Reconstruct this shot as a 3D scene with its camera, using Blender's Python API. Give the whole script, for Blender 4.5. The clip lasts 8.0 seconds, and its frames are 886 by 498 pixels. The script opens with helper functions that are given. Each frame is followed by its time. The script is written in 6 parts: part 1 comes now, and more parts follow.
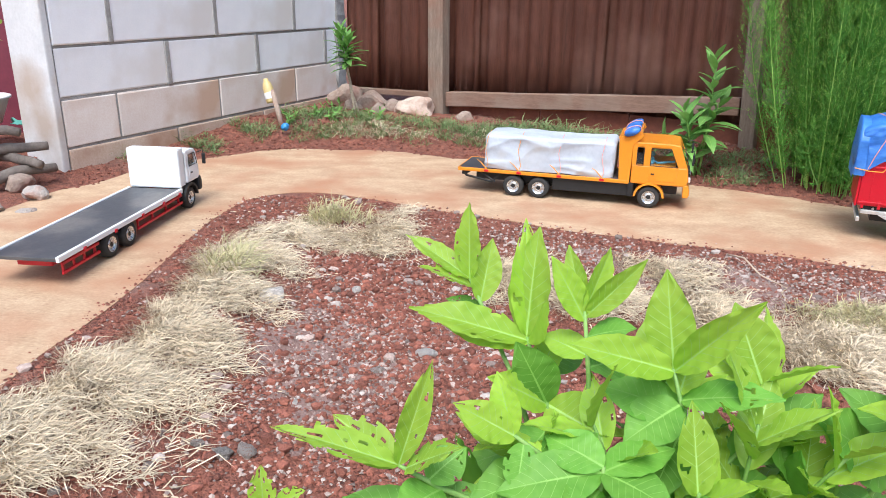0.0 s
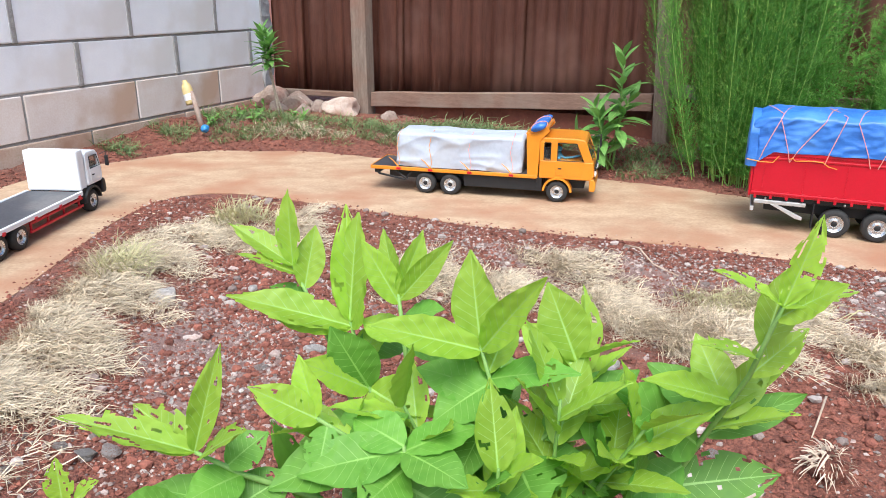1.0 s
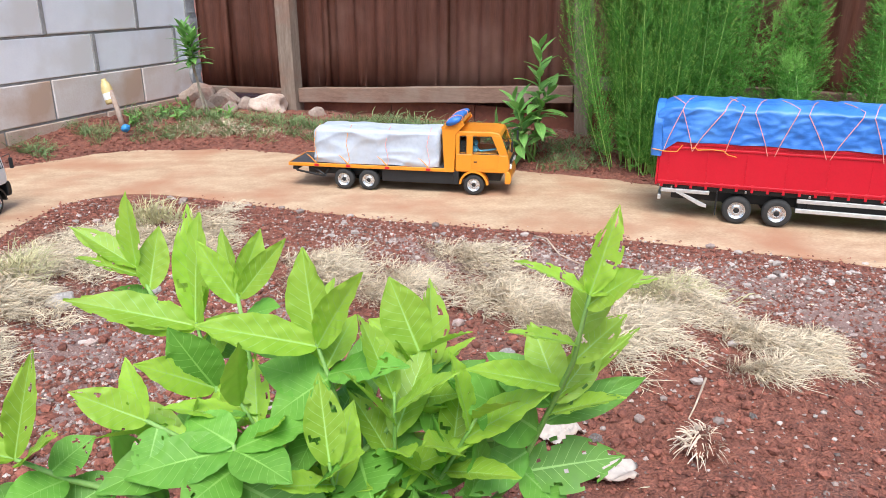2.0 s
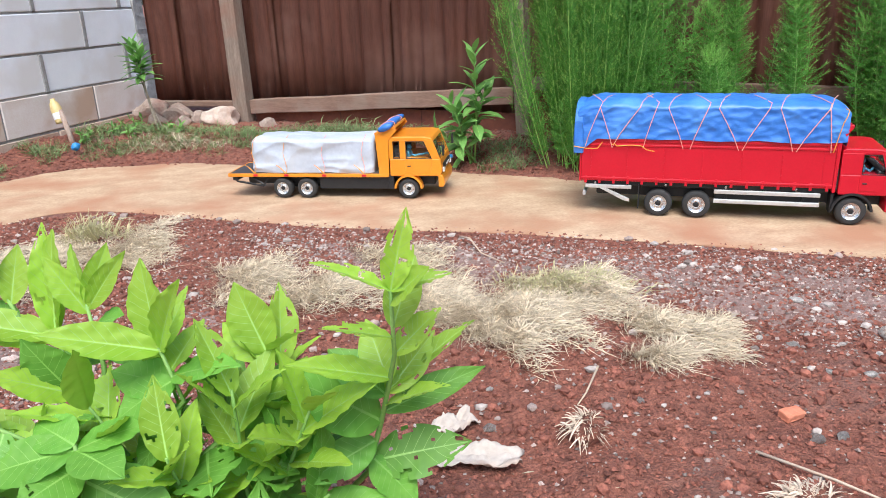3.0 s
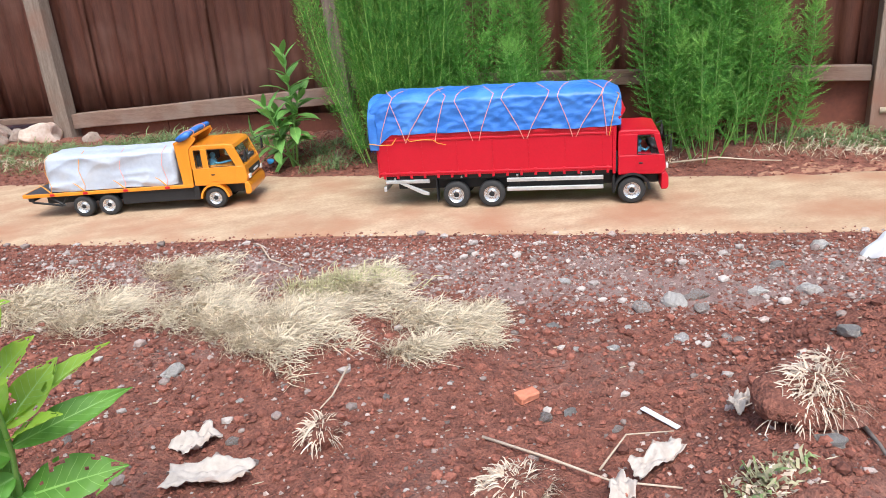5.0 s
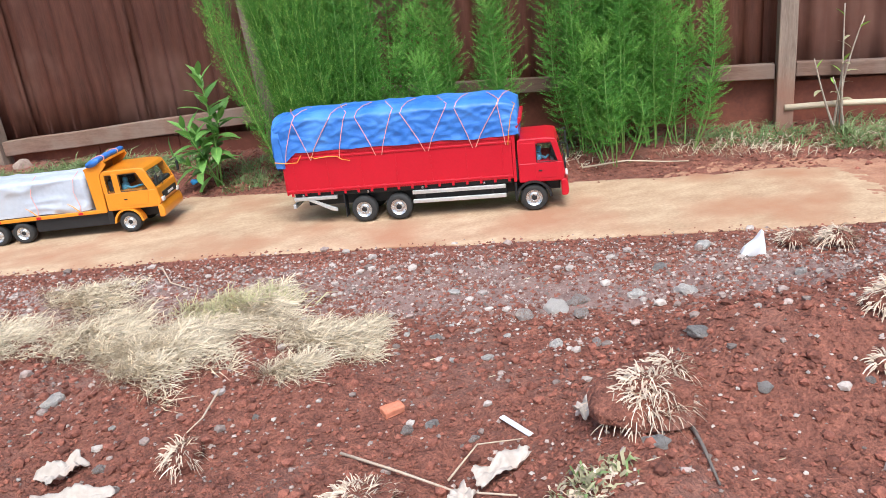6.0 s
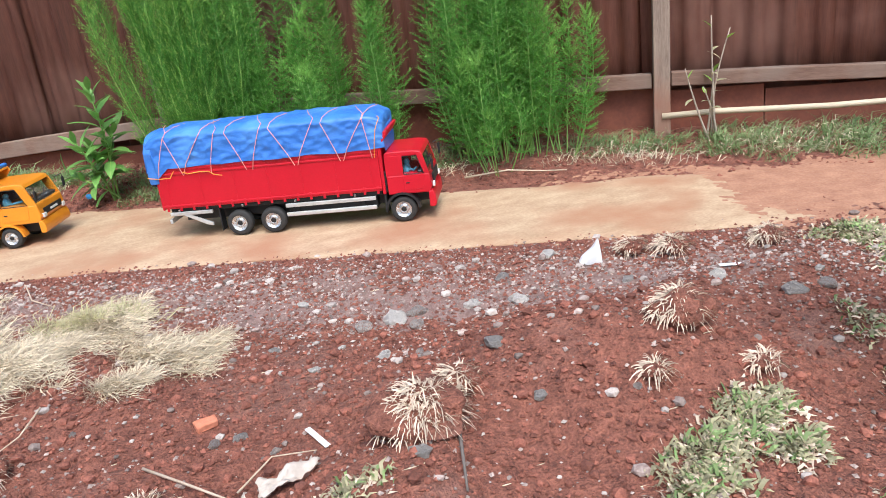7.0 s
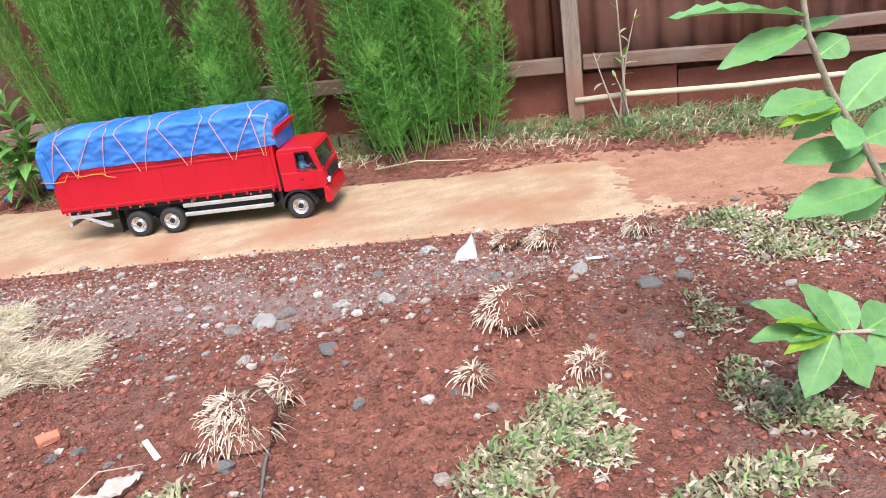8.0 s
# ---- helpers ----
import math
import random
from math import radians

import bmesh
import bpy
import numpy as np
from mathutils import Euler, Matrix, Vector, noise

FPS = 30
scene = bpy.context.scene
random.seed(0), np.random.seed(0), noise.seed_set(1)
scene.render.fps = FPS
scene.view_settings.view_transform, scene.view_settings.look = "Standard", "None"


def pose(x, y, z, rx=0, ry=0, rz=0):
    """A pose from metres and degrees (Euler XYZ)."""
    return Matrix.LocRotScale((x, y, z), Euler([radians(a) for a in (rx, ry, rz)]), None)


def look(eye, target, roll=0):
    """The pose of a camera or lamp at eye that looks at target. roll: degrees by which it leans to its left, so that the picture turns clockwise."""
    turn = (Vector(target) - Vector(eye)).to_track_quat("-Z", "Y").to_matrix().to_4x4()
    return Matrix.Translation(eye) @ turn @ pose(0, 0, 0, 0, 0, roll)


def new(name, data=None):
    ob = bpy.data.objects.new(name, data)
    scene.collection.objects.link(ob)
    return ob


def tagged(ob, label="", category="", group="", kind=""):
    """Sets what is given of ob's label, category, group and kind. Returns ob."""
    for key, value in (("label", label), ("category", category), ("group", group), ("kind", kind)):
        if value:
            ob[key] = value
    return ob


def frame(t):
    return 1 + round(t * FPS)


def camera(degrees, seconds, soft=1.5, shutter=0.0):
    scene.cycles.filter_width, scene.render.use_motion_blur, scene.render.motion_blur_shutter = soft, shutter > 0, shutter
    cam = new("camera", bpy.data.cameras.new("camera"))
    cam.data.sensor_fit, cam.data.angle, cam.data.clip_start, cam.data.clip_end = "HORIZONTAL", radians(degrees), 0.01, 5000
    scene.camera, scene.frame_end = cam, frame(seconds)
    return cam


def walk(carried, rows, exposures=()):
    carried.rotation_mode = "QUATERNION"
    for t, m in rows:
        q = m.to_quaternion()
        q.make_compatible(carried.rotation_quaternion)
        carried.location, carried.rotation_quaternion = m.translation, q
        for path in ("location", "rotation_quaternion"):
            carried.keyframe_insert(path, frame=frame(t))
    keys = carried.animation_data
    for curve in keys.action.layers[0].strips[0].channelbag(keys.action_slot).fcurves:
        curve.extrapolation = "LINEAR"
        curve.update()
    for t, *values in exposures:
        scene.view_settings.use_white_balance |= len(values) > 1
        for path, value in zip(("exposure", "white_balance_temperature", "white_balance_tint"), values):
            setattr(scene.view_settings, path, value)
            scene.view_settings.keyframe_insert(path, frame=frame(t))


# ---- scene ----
cam = camera(62.0, 8.0, 0.9)
PATH = [
    (0, (0.0797, 0.0372, 0.7024), (0.0481, 1.9254, 0.0441), 0.74),
    (0.5, (0.1615, 0.0217, 0.6992), (0.1699, 1.9138, 0.0515), 0.71),
    (1, (0.2447, 0.0255, 0.6851), (0.3239, 1.9158, 0.0366), 0.54),
    (1.5, (0.3018, 0.0326, 0.6923), (0.413, 1.9144, 0.0239), -0.13),
    (2, (0.3808, 0.0075, 0.6908), (0.5729, 1.8845, 0.0275), 0.11),
    (2.2, (0.4254, -0.0025, 0.6912), (0.6316, 1.8728, 0.0273), -0.41),
    (3.5, (0.6346, -0.1113, 0.7119), (0.8718, 1.7637, 0.0576), -3.22),
    (4, (0.7209, -0.1296, 0.7031), (1.0437, 1.7302, 0.0419), -3.31),
    (4.5, (0.8174, -0.1298, 0.6959), (1.1637, 1.7281, 0.0415), -4.31),
    (5, (0.9085, -0.1248, 0.697), (1.3556, 1.7024, 0.0174), -4.39),
    (5.2, (0.9357, -0.1376, 0.6886), (1.4064, 1.6862, 0.0161), -4.59),
    (6.3, (1.2377, -0.2503, 0.7067), (1.7227, 1.5726, 0.042), -6.91),
    (6.5, (1.2991, -0.2855, 0.7044), (1.779, 1.5417, 0.0477), -6.86),
    (7, (1.4521, -0.3473, 0.7061), (2.0041, 1.4552, 0.0381), -6.87),
    (7.5, (1.6317, -0.3865, 0.7052), (2.1475, 1.4119, -0.0018), -7.86),
    (8, (1.778, -0.4296, 0.7112), (2.3123, 1.356, -0.0141), -8.75),
]
EXPOSURES = [(0.0, 0.64, 5800, 7), (6.8, 0.63, 5800, 7), (7.5, 0.72, 5800, 7), (8.0, 0.75, 5800, 7)]
walk(cam, [(t, look(eye, target, roll)) for t, eye, target, roll in PATH], EXPOSURES)

world = bpy.data.worlds.new("overcast_sky")
scene.world = world
world.use_nodes = True
sky = world.node_tree.nodes.new("ShaderNodeTexSky")
sky.sky_type, sky.sun_disc = "NISHITA", False
sky.sun_elevation, sky.sun_rotation, sky.dust_density, sky.air_density = radians(58), radians(200), 4.0, 1.2
world.node_tree.links.new(sky.outputs[0], world.node_tree.nodes["Background"].inputs[0])
world.node_tree.nodes["Background"].inputs[1].default_value = 0.135
sun = new("sun", bpy.data.lights.new("sun", "SUN"))
sun.data.energy, sun.data.angle, sun.data.color = 2.2, radians(28), (1.0, 0.95, 0.88)
sun.matrix_world = look((0.9, -1.6, 5.0), (1.0, 1.6, 0.0))


def material(name, low, high, scale=30.0, rough=0.8, bump=0.0, fine=None, metal=0.0, grain=(1, 1, 1), vary=0.0, glow=0.0, stain=None, stain_scale=4.0, coat=0.0, island=0.0, patch=(0.48, 0.66)):
    """A principled surface whose colour runs from low to high over noise of that scale (per metre), with finer grain over it,
    relief, an optional stain colour in broad patches and a shift from piece to piece."""
    m = bpy.data.materials.new(name)
    m.use_nodes = True
    n, ln = m.node_tree.nodes, m.node_tree.links.new
    p = n["Principled BSDF"]
    p.inputs["Metallic"].default_value = metal
    p.inputs["Coat Weight"].default_value = coat
    tc, mp = n.new("ShaderNodeTexCoord"), n.new("ShaderNodeMapping")
    mp.inputs["Scale"].default_value = grain
    ln(tc.outputs["Object"], mp.inputs[0])
    big, small = n.new("ShaderNodeTexNoise"), n.new("ShaderNodeTexNoise")
    big.inputs["Scale"].default_value, big.inputs["Detail"].default_value, big.inputs["Roughness"].default_value = scale, 6, 0.65
    small.inputs["Scale"].default_value, small.inputs["Detail"].default_value = fine or scale * 7, 4
    for t in (big, small):
        ln(mp.outputs[0], t.inputs["Vector"])
    ramp = n.new("ShaderNodeValToRGB")
    ramp.color_ramp.elements[0].position, ramp.color_ramp.elements[1].position = 0.32, 0.68
    ramp.color_ramp.elements[0].color, ramp.color_ramp.elements[1].color = (*low, 1), (*high, 1)
    blend = n.new("ShaderNodeMix")
    blend.inputs[0].default_value = 0.4
    ln(big.outputs[0], blend.inputs[2])
    ln(small.outputs[0], blend.inputs[3])
    ln(blend.outputs[0], ramp.inputs[0])
    colour = ramp.outputs[0]
    if stain:
        blot, pr, mx = n.new("ShaderNodeTexNoise"), n.new("ShaderNodeValToRGB"), n.new("ShaderNodeMix")
        blot.inputs["Scale"].default_value, blot.inputs["Detail"].default_value = stain_scale, 7
        ln(tc.outputs["Object"], blot.inputs["Vector"])
        pr.color_ramp.elements[0].position, pr.color_ramp.elements[1].position = patch
        ln(blot.outputs[0], pr.inputs[0])
        mx.data_type = "RGBA"
        ln(pr.outputs[0], mx.inputs[0])
        ln(colour, mx.inputs[6])
        mx.inputs[7].default_value = (*stain, 1)
        colour = mx.outputs[2]
    if vary or island:
        hs = n.new("ShaderNodeHueSaturation")
        if island:
            src = n.new("ShaderNodeNewGeometry").outputs["Random Per Island"]
        else:
            src = n.new("ShaderNodeObjectInfo").outputs["Random"]
        rg = n.new("ShaderNodeMapRange")
        amount = vary or island
        rg.inputs[3].default_value, rg.inputs[4].default_value = 1 - amount, 1 + amount
        ln(src, rg.inputs[0])
        ln(rg.outputs[0], hs.inputs["Value"])
        ln(colour, hs.inputs["Color"])
        colour = hs.outputs[0]
    ln(colour, p.inputs["Base Color"])
    rr = n.new("ShaderNodeMapRange")
    rr.inputs[3].default_value, rr.inputs[4].default_value = max(0.02, rough - 0.12), min(1, rough + 0.12)
    ln(small.outputs[0], rr.inputs[0])
    ln(rr.outputs[0], p.inputs["Roughness"])
    if bump:
        b = n.new("ShaderNodeBump")
        b.inputs["Strength"].default_value, b.inputs["Distance"].default_value = 1.0, bump
        ln(blend.outputs[0], b.inputs["Height"])
        ln(b.outputs[0], p.inputs["Normal"])
    if glow:
        tr, mix = n.new("ShaderNodeBsdfTranslucent"), n.new("ShaderNodeMixShader")
        mix.inputs[0].default_value = glow
        ln(colour, tr.inputs[0])
        ln(p.outputs[0], mix.inputs[1])
        ln(tr.outputs[0], mix.inputs[2])
        ln(mix.outputs[0], n["Material Output"].inputs[0])
    return m


def glass(name, tint):
    m = bpy.data.materials.new(name)
    m.use_nodes = True
    p = m.node_tree.nodes["Principled BSDF"]
    p.inputs["Base Color"].default_value = (*tint, 1)
    p.inputs["Roughness"].default_value, p.inputs["Transmission Weight"].default_value, p.inputs["IOR"].default_value = 0.04, 1.0, 1.3
    return m


SOIL = material("red_soil", (0.075, 0.024, 0.016), (0.41, 0.155, 0.100), 34, 0.95, 0.026, 190, stain=(0.25, 0.165, 0.135), stain_scale=2.1, patch=(0.56, 0.78))
CLOD = material("soil_clods", (0.11, 0.036, 0.025), (0.33, 0.12, 0.078), 60, 0.95, 0.004, 300, island=0.4)
ROAD = material("dusty_concrete", (0.35, 0.21, 0.12), (0.60, 0.44, 0.285), 11, 0.85, 0.004, 130, grain=(0.7, 1.2, 1), stain=(0.40, 0.205, 0.115), stain_scale=3.6, patch=(0.46, 0.66))
BLOCK = material("aerated_block", (0.78, 0.79, 0.83), (0.87, 0.88, 0.91), 9, 0.9, 0.001, 160, stain=(0.72, 0.70, 0.69), stain_scale=3, vary=0.04)
BLOCK_LOW = material("mud_splashed_block", (0.66, 0.56, 0.50), (0.80, 0.75, 0.72), 5, 0.92, 0.001, 130, stain=(0.56, 0.40, 0.30), stain_scale=3, vary=0.04)
BLOCK_MUD = material("mud_caked_block", (0.46, 0.32, 0.23), (0.66, 0.54, 0.45), 5, 0.93, 0.0015, 120, stain=(0.40, 0.25, 0.17), stain_scale=4, vary=0.05)
MORTAR = material("rough_mortar", (0.22, 0.21, 0.20), (0.42, 0.41, 0.40), 40, 0.95, 0.006, 200)
PLASTER = material("smeared_plaster", (0.55, 0.55, 0.56), (0.68, 0.68, 0.69), 8, 0.9, 0.002, 90, stain=(0.45, 0.37, 0.31), stain_scale=3)
RUST = material("rusted_sheet", (0.105, 0.038, 0.024), (0.235, 0.088, 0.056), 6, 0.65, 0.0008, 60, grain=(4, 4, 0.35), stain=(0.26, 0.13, 0.095), stain_scale=2.2, vary=0.12)
RUST_DARK = material("rusted_plate", (0.13, 0.036, 0.022), (0.24, 0.078, 0.045), 8, 0.75, 0.001, 80, vary=0.1)
TIMBER = material("weathered_timber", (0.14, 0.098, 0.075), (0.30, 0.232, 0.18), 10, 0.85, 0.0015, 70, grain=(6, 6, 0.6), stain=(0.24, 0.12, 0.08), stain_scale=3.5, vary=0.12)
RAIL = material("weathered_rail", (0.13, 0.07, 0.048), (0.27, 0.17, 0.125), 10, 0.85, 0.0015, 70, grain=(0.6, 6, 6), stain=(0.23, 0.17, 0.135), stain_scale=5, vary=0.12)
PALE_WOOD = material("pale_bamboo", (0.45, 0.36, 0.25), (0.62, 0.52, 0.38), 14, 0.7, 0.0008, 90, grain=(0.5, 6, 6))
STONE = material("pale_stone", (0.34, 0.29, 0.26), (0.58, 0.52, 0.47), 26, 0.9, 0.012, 130, vary=0.25, stain=(0.36, 0.20, 0.15), stain_scale=14)
WHITE_STONE = material("white_stone", (0.62, 0.55, 0.49), (0.82, 0.76, 0.70), 30, 0.85, 0.01, 140, vary=0.1)
GREY_STONE = material("grey_stone", (0.32, 0.28, 0.25), (0.55, 0.50, 0.46), 30, 0.9, 0.012, 140, vary=0.25)
BIG_ROCK = material("sandy_rock", (0.50, 0.37, 0.29), (0.70, 0.60, 0.52), 9, 0.9, 0.008, 60, stain=(0.33, 0.16, 0.10), stain_scale=5)
RUBBLE = material("rubble_stone", (0.24, 0.16, 0.12), (0.46, 0.38, 0.32), 12, 0.92, 0.008, 70, stain=(0.25, 0.10, 0.07), stain_scale=5, vary=0.15)
PEBBLE = material("mixed_gravel", (0.21, 0.14, 0.115), (0.42, 0.34, 0.30), 80, 0.9, 0.001, 300, island=0.55)
RED_DUST = material("trodden_red_dust", (0.27, 0.115, 0.07), (0.50, 0.27, 0.165), 14, 0.95, 0.006, 160)
GREY_DUST = material("grey_gravel_dust", (0.15, 0.075, 0.06), (0.34, 0.235, 0.205), 45, 0.95, 0.014, 240)
CHIP = material("pale_gravel", (0.33, 0.265, 0.23), (0.56, 0.49, 0.44), 80, 0.9, 0.001, 300, island=0.25)
BRICK = material("orange_brick", (0.50, 0.16, 0.085), (0.62, 0.25, 0.15), 30, 0.9, 0.003, 150)
STRAW = material("dry_straw", (0.49, 0.39, 0.262), (0.80, 0.69, 0.515), 12, 0.75, 0.0, 60, glow=0.2, island=0.34)
STRAW_GREEN = material("fading_straw", (0.46, 0.43, 0.22), (0.66, 0.60, 0.36), 12, 0.75, 0.0, 60, glow=0.25, island=0.22)
ROOTS = material("dry_roots", (0.46, 0.345, 0.25), (0.76, 0.62, 0.48), 30, 0.85, 0.0, 90, island=0.3)
TWIG = material("dry_twig", (0.42, 0.30, 0.21), (0.62, 0.50, 0.38), 30, 0.85, 0.0005, 100)
GRASS = material("green_grass", (0.12, 0.21, 0.07), (0.30, 0.37, 0.16), 8, 0.6, 0.0, 40, glow=0.3, island=0.3)
WEED = material("pale_ground_weed", (0.27, 0.27, 0.13), (0.52, 0.45, 0.30), 14, 0.7, 0.0, 50, glow=0.25, island=0.35)
TURF_GREEN = material("green_turf", (0.17, 0.27, 0.085), (0.33, 0.41, 0.17), 14, 0.65, 0.0, 50, glow=0.25, island=0.3)
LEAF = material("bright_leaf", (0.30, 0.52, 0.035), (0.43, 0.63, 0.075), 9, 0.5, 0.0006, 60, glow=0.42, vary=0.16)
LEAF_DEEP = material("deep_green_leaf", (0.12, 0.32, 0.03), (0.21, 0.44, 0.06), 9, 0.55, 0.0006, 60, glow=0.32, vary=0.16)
LEAF_GUAVA = material("guava_leaf", (0.14, 0.33, 0.10), (0.25, 0.46, 0.18), 16, 0.55, 0.0008, 70, glow=0.3, vary=0.12)
MIDRIB_DEEP = material("deep_midrib", (0.20, 0.42, 0.06), (0.28, 0.50, 0.10), 30, 0.5)
MIDRIB = material("pale_midrib", (0.30, 0.52, 0.10), (0.40, 0.60, 0.16), 30, 0.5)
STEM = material("green_stem", (0.16, 0.32, 0.06), (0.26, 0.42, 0.11), 40, 0.6)
BARK = material("grey_bark", (0.28, 0.22, 0.16), (0.46, 0.40, 0.32), 50, 0.85, 0.001, 200)
# inner needles: green darkened to carry the shade inside the plumes
PLUME = material("feathery_foliage", (0.07, 0.25, 0.03), (0.19, 0.42, 0.065), 5, 0.6, 0.0, 30, glow=0.3, island=0.35)
WHIP = material("light_green_whips", (0.22, 0.44, 0.055), (0.38, 0.58, 0.12), 5, 0.6, 0.0, 30, glow=0.25, island=0.25)
PLUME_TIP = material("feathery_tips", (0.16, 0.40, 0.055), (0.34, 0.60, 0.13), 5, 0.6, 0.0, 30, glow=0.3, island=0.3)
WHIP_STEM = material("pale_whip_stem", (0.26, 0.44, 0.08), (0.38, 0.56, 0.13), 30, 0.6)
SHRUB = material("shrub_leaf", (0.13, 0.31, 0.06), (0.25, 0.46, 0.12), 10, 0.5, 0.0, 60, glow=0.28, vary=0.2)
RED = material("red_paint", (0.47, 0.002, 0.014), (0.56, 0.004, 0.020), 6, 0.42, 0.0, 200, coat=0.12)
ORANGE = material("orange_paint", (0.70, 0.235, 0.011), (0.77, 0.285, 0.018), 6, 0.35, 0.0, 200, coat=0.35)
# the truck's orange, darkened for the shade inside the headboard's overhang; less glossy
ORANGE_SHADED = material("shaded_orange_board", (0.42, 0.12, 0.012), (0.52, 0.17, 0.02), 10, 0.6, 0.0, 120)
WHITE = material("white_paint", (0.78, 0.80, 0.82), (0.84, 0.85, 0.86), 6, 0.35, 0.0, 200, coat=0.3)
BLACK = material("black_chassis", (0.007, 0.007, 0.008), (0.018, 0.018, 0.019), 40, 0.55)
DECK = material("dark_deck", (0.035, 0.037, 0.045), (0.075, 0.078, 0.088), 9, 0.45, 0.0006, 120, stain=(0.13, 0.12, 0.115), stain_scale=7)
TYRE = material("tyre_rubber", (0.018, 0.018, 0.018), (0.04, 0.038, 0.036), 60, 0.8, 0.0006, 300)
CHROME = material("bright_rim", (0.62, 0.62, 0.62), (0.75, 0.75, 0.75), 30, 0.28, 0.0, 200, metal=0.9)
ALU = material("brushed_rail", (0.58, 0.58, 0.57), (0.74, 0.74, 0.73), 20, 0.4, 0.0, 120, metal=0.6)
LAMP = material("lamp_lens", (0.75, 0.72, 0.68), (0.85, 0.82, 0.8), 30, 0.15)
GLASS = glass("cab_glass", (0.75, 0.8, 0.8))
DOLL = material("driver_doll", (0.10, 0.36, 0.55), (0.18, 0.46, 0.66), 30, 0.7)
SEAT = material("dark_seat", (0.03, 0.03, 0.035), (0.06, 0.06, 0.065), 30, 0.8)
BLUE_TARP = material("blue_tarp", (0.036, 0.150, 0.52), (0.06, 0.21, 0.63), 34, 0.40, 0.0016, 130, grain=(0.6, 1, 1.2), stain=(0.10, 0.28, 0.70), stain_scale=6)
GREY_TARP = material("silver_tarp", (0.42, 0.46, 0.53), (0.54, 0.58, 0.65), 14, 0.5, 0.0008, 90, stain=(0.44, 0.43, 0.43), stain_scale=7)
ROPE = material("pink_rope", (0.78, 0.30, 0.24), (0.86, 0.42, 0.34), 200, 0.8)
ROPE_YELLOW = material("orange_rope", (0.80, 0.30, 0.03), (0.9, 0.42, 0.06), 200, 0.8)
PLASTIC = material("white_plastic", (0.74, 0.74, 0.74), (0.82, 0.82, 0.83), 12, 0.45, 0.001, 90)
RAG = material("bleached_rag", (0.42, 0.345, 0.29), (0.64, 0.57, 0.505), 14, 0.9, 0.002, 90, stain=(0.42, 0.29, 0.22), stain_scale=12)
MAROON = material("maroon_paint", (0.14, 0.022, 0.04), (0.21, 0.035, 0.06), 7, 0.6, 0.0, 80)
LOG = material("dead_log", (0.09, 0.075, 0.065), (0.22, 0.18, 0.155), 14, 0.9, 0.004, 80)
AQUA = material("aqua_plastic", (0.10, 0.36, 0.30), (0.16, 0.44, 0.37), 12, 0.5)
YELLOW = material("yellow_bottle", (0.56, 0.42, 0.16), (0.68, 0.55, 0.27), 20, 0.4)
BLUE_BIT = material("blue_plastic", (0.03, 0.22, 0.55), (0.06, 0.3, 0.65), 20, 0.4)


# ---- mesh helpers ----
def thing(name, m, label, category, group="", kind=""):
    ob = new(name)
    ob.empty_display_size = 0.05
    ob.matrix_world = m
    return tagged(ob, label, category, group, kind)


def mesh_of(name, bm, mat, smooth=False):
    me = bpy.data.meshes.new(name)
    bm.to_mesh(me)
    bm.free()
    me.materials.append(mat)
    if smooth:
        me.polygons.foreach_set("use_smooth", [True] * len(me.polygons))
    return me


def part(name, bm, mat, parent, label="", smooth=False):
    """Links a bmesh as one mesh object under a thing or a part."""
    ob = new(name, mesh_of(name, bm, mat, smooth) if isinstance(bm, bmesh.types.BMesh) else bm)
    ob.parent = parent
    return tagged(ob, label)


def single(name, bm, mat, m, label, category, group="", kind="", smooth=False):
    ob = new(name, mesh_of(name, bm, mat, smooth) if isinstance(bm, bmesh.types.BMesh) else bm)
    ob.matrix_world = m
    return tagged(ob, label, category, group, kind)


def rbox(x0, x1, y0, y1, z0, z1, bevel=0.003, bm=None, m=None):
    """A box with rounded edges, added to bm or new."""
    bm = bm or bmesh.new()
    t = Matrix.Translation(((x0 + x1) / 2, (y0 + y1) / 2, (z0 + z1) / 2)) @ Matrix.Diagonal((x1 - x0, y1 - y0, z1 - z0, 1))
    v = bmesh.ops.create_cube(bm, size=1, matrix=(m or Matrix()) @ t)["verts"]
    if bevel:
        e = list({e for q in v for e in q.link_edges})
        bmesh.ops.bevel(bm, geom=e, offset=bevel, segments=2, affect="EDGES", profile=0.5)
    return bm


def prism(pts, y0, y1, bevel=0.003, bm=None):
    """A side profile of (x, z) points drawn out across y, edges rounded."""
    bm = bm or bmesh.new()
    a = [bm.verts.new((x, y0, z)) for x, z in pts]
    b = [bm.verts.new((x, y1, z)) for x, z in pts]
    n = len(pts)
    fs = [bm.faces.new(a), bm.faces.new(b[::-1])]
    fs += [bm.faces.new((a[i], b[i], b[(i + 1) % n], a[(i + 1) % n])) for i in range(n)]
    bmesh.ops.recalc_face_normals(bm, faces=fs)
    if bevel:
        bmesh.ops.bevel(bm, geom=list({e for f in fs for e in f.edges}), offset=bevel, segments=2, affect="EDGES", profile=0.5)
    return bm


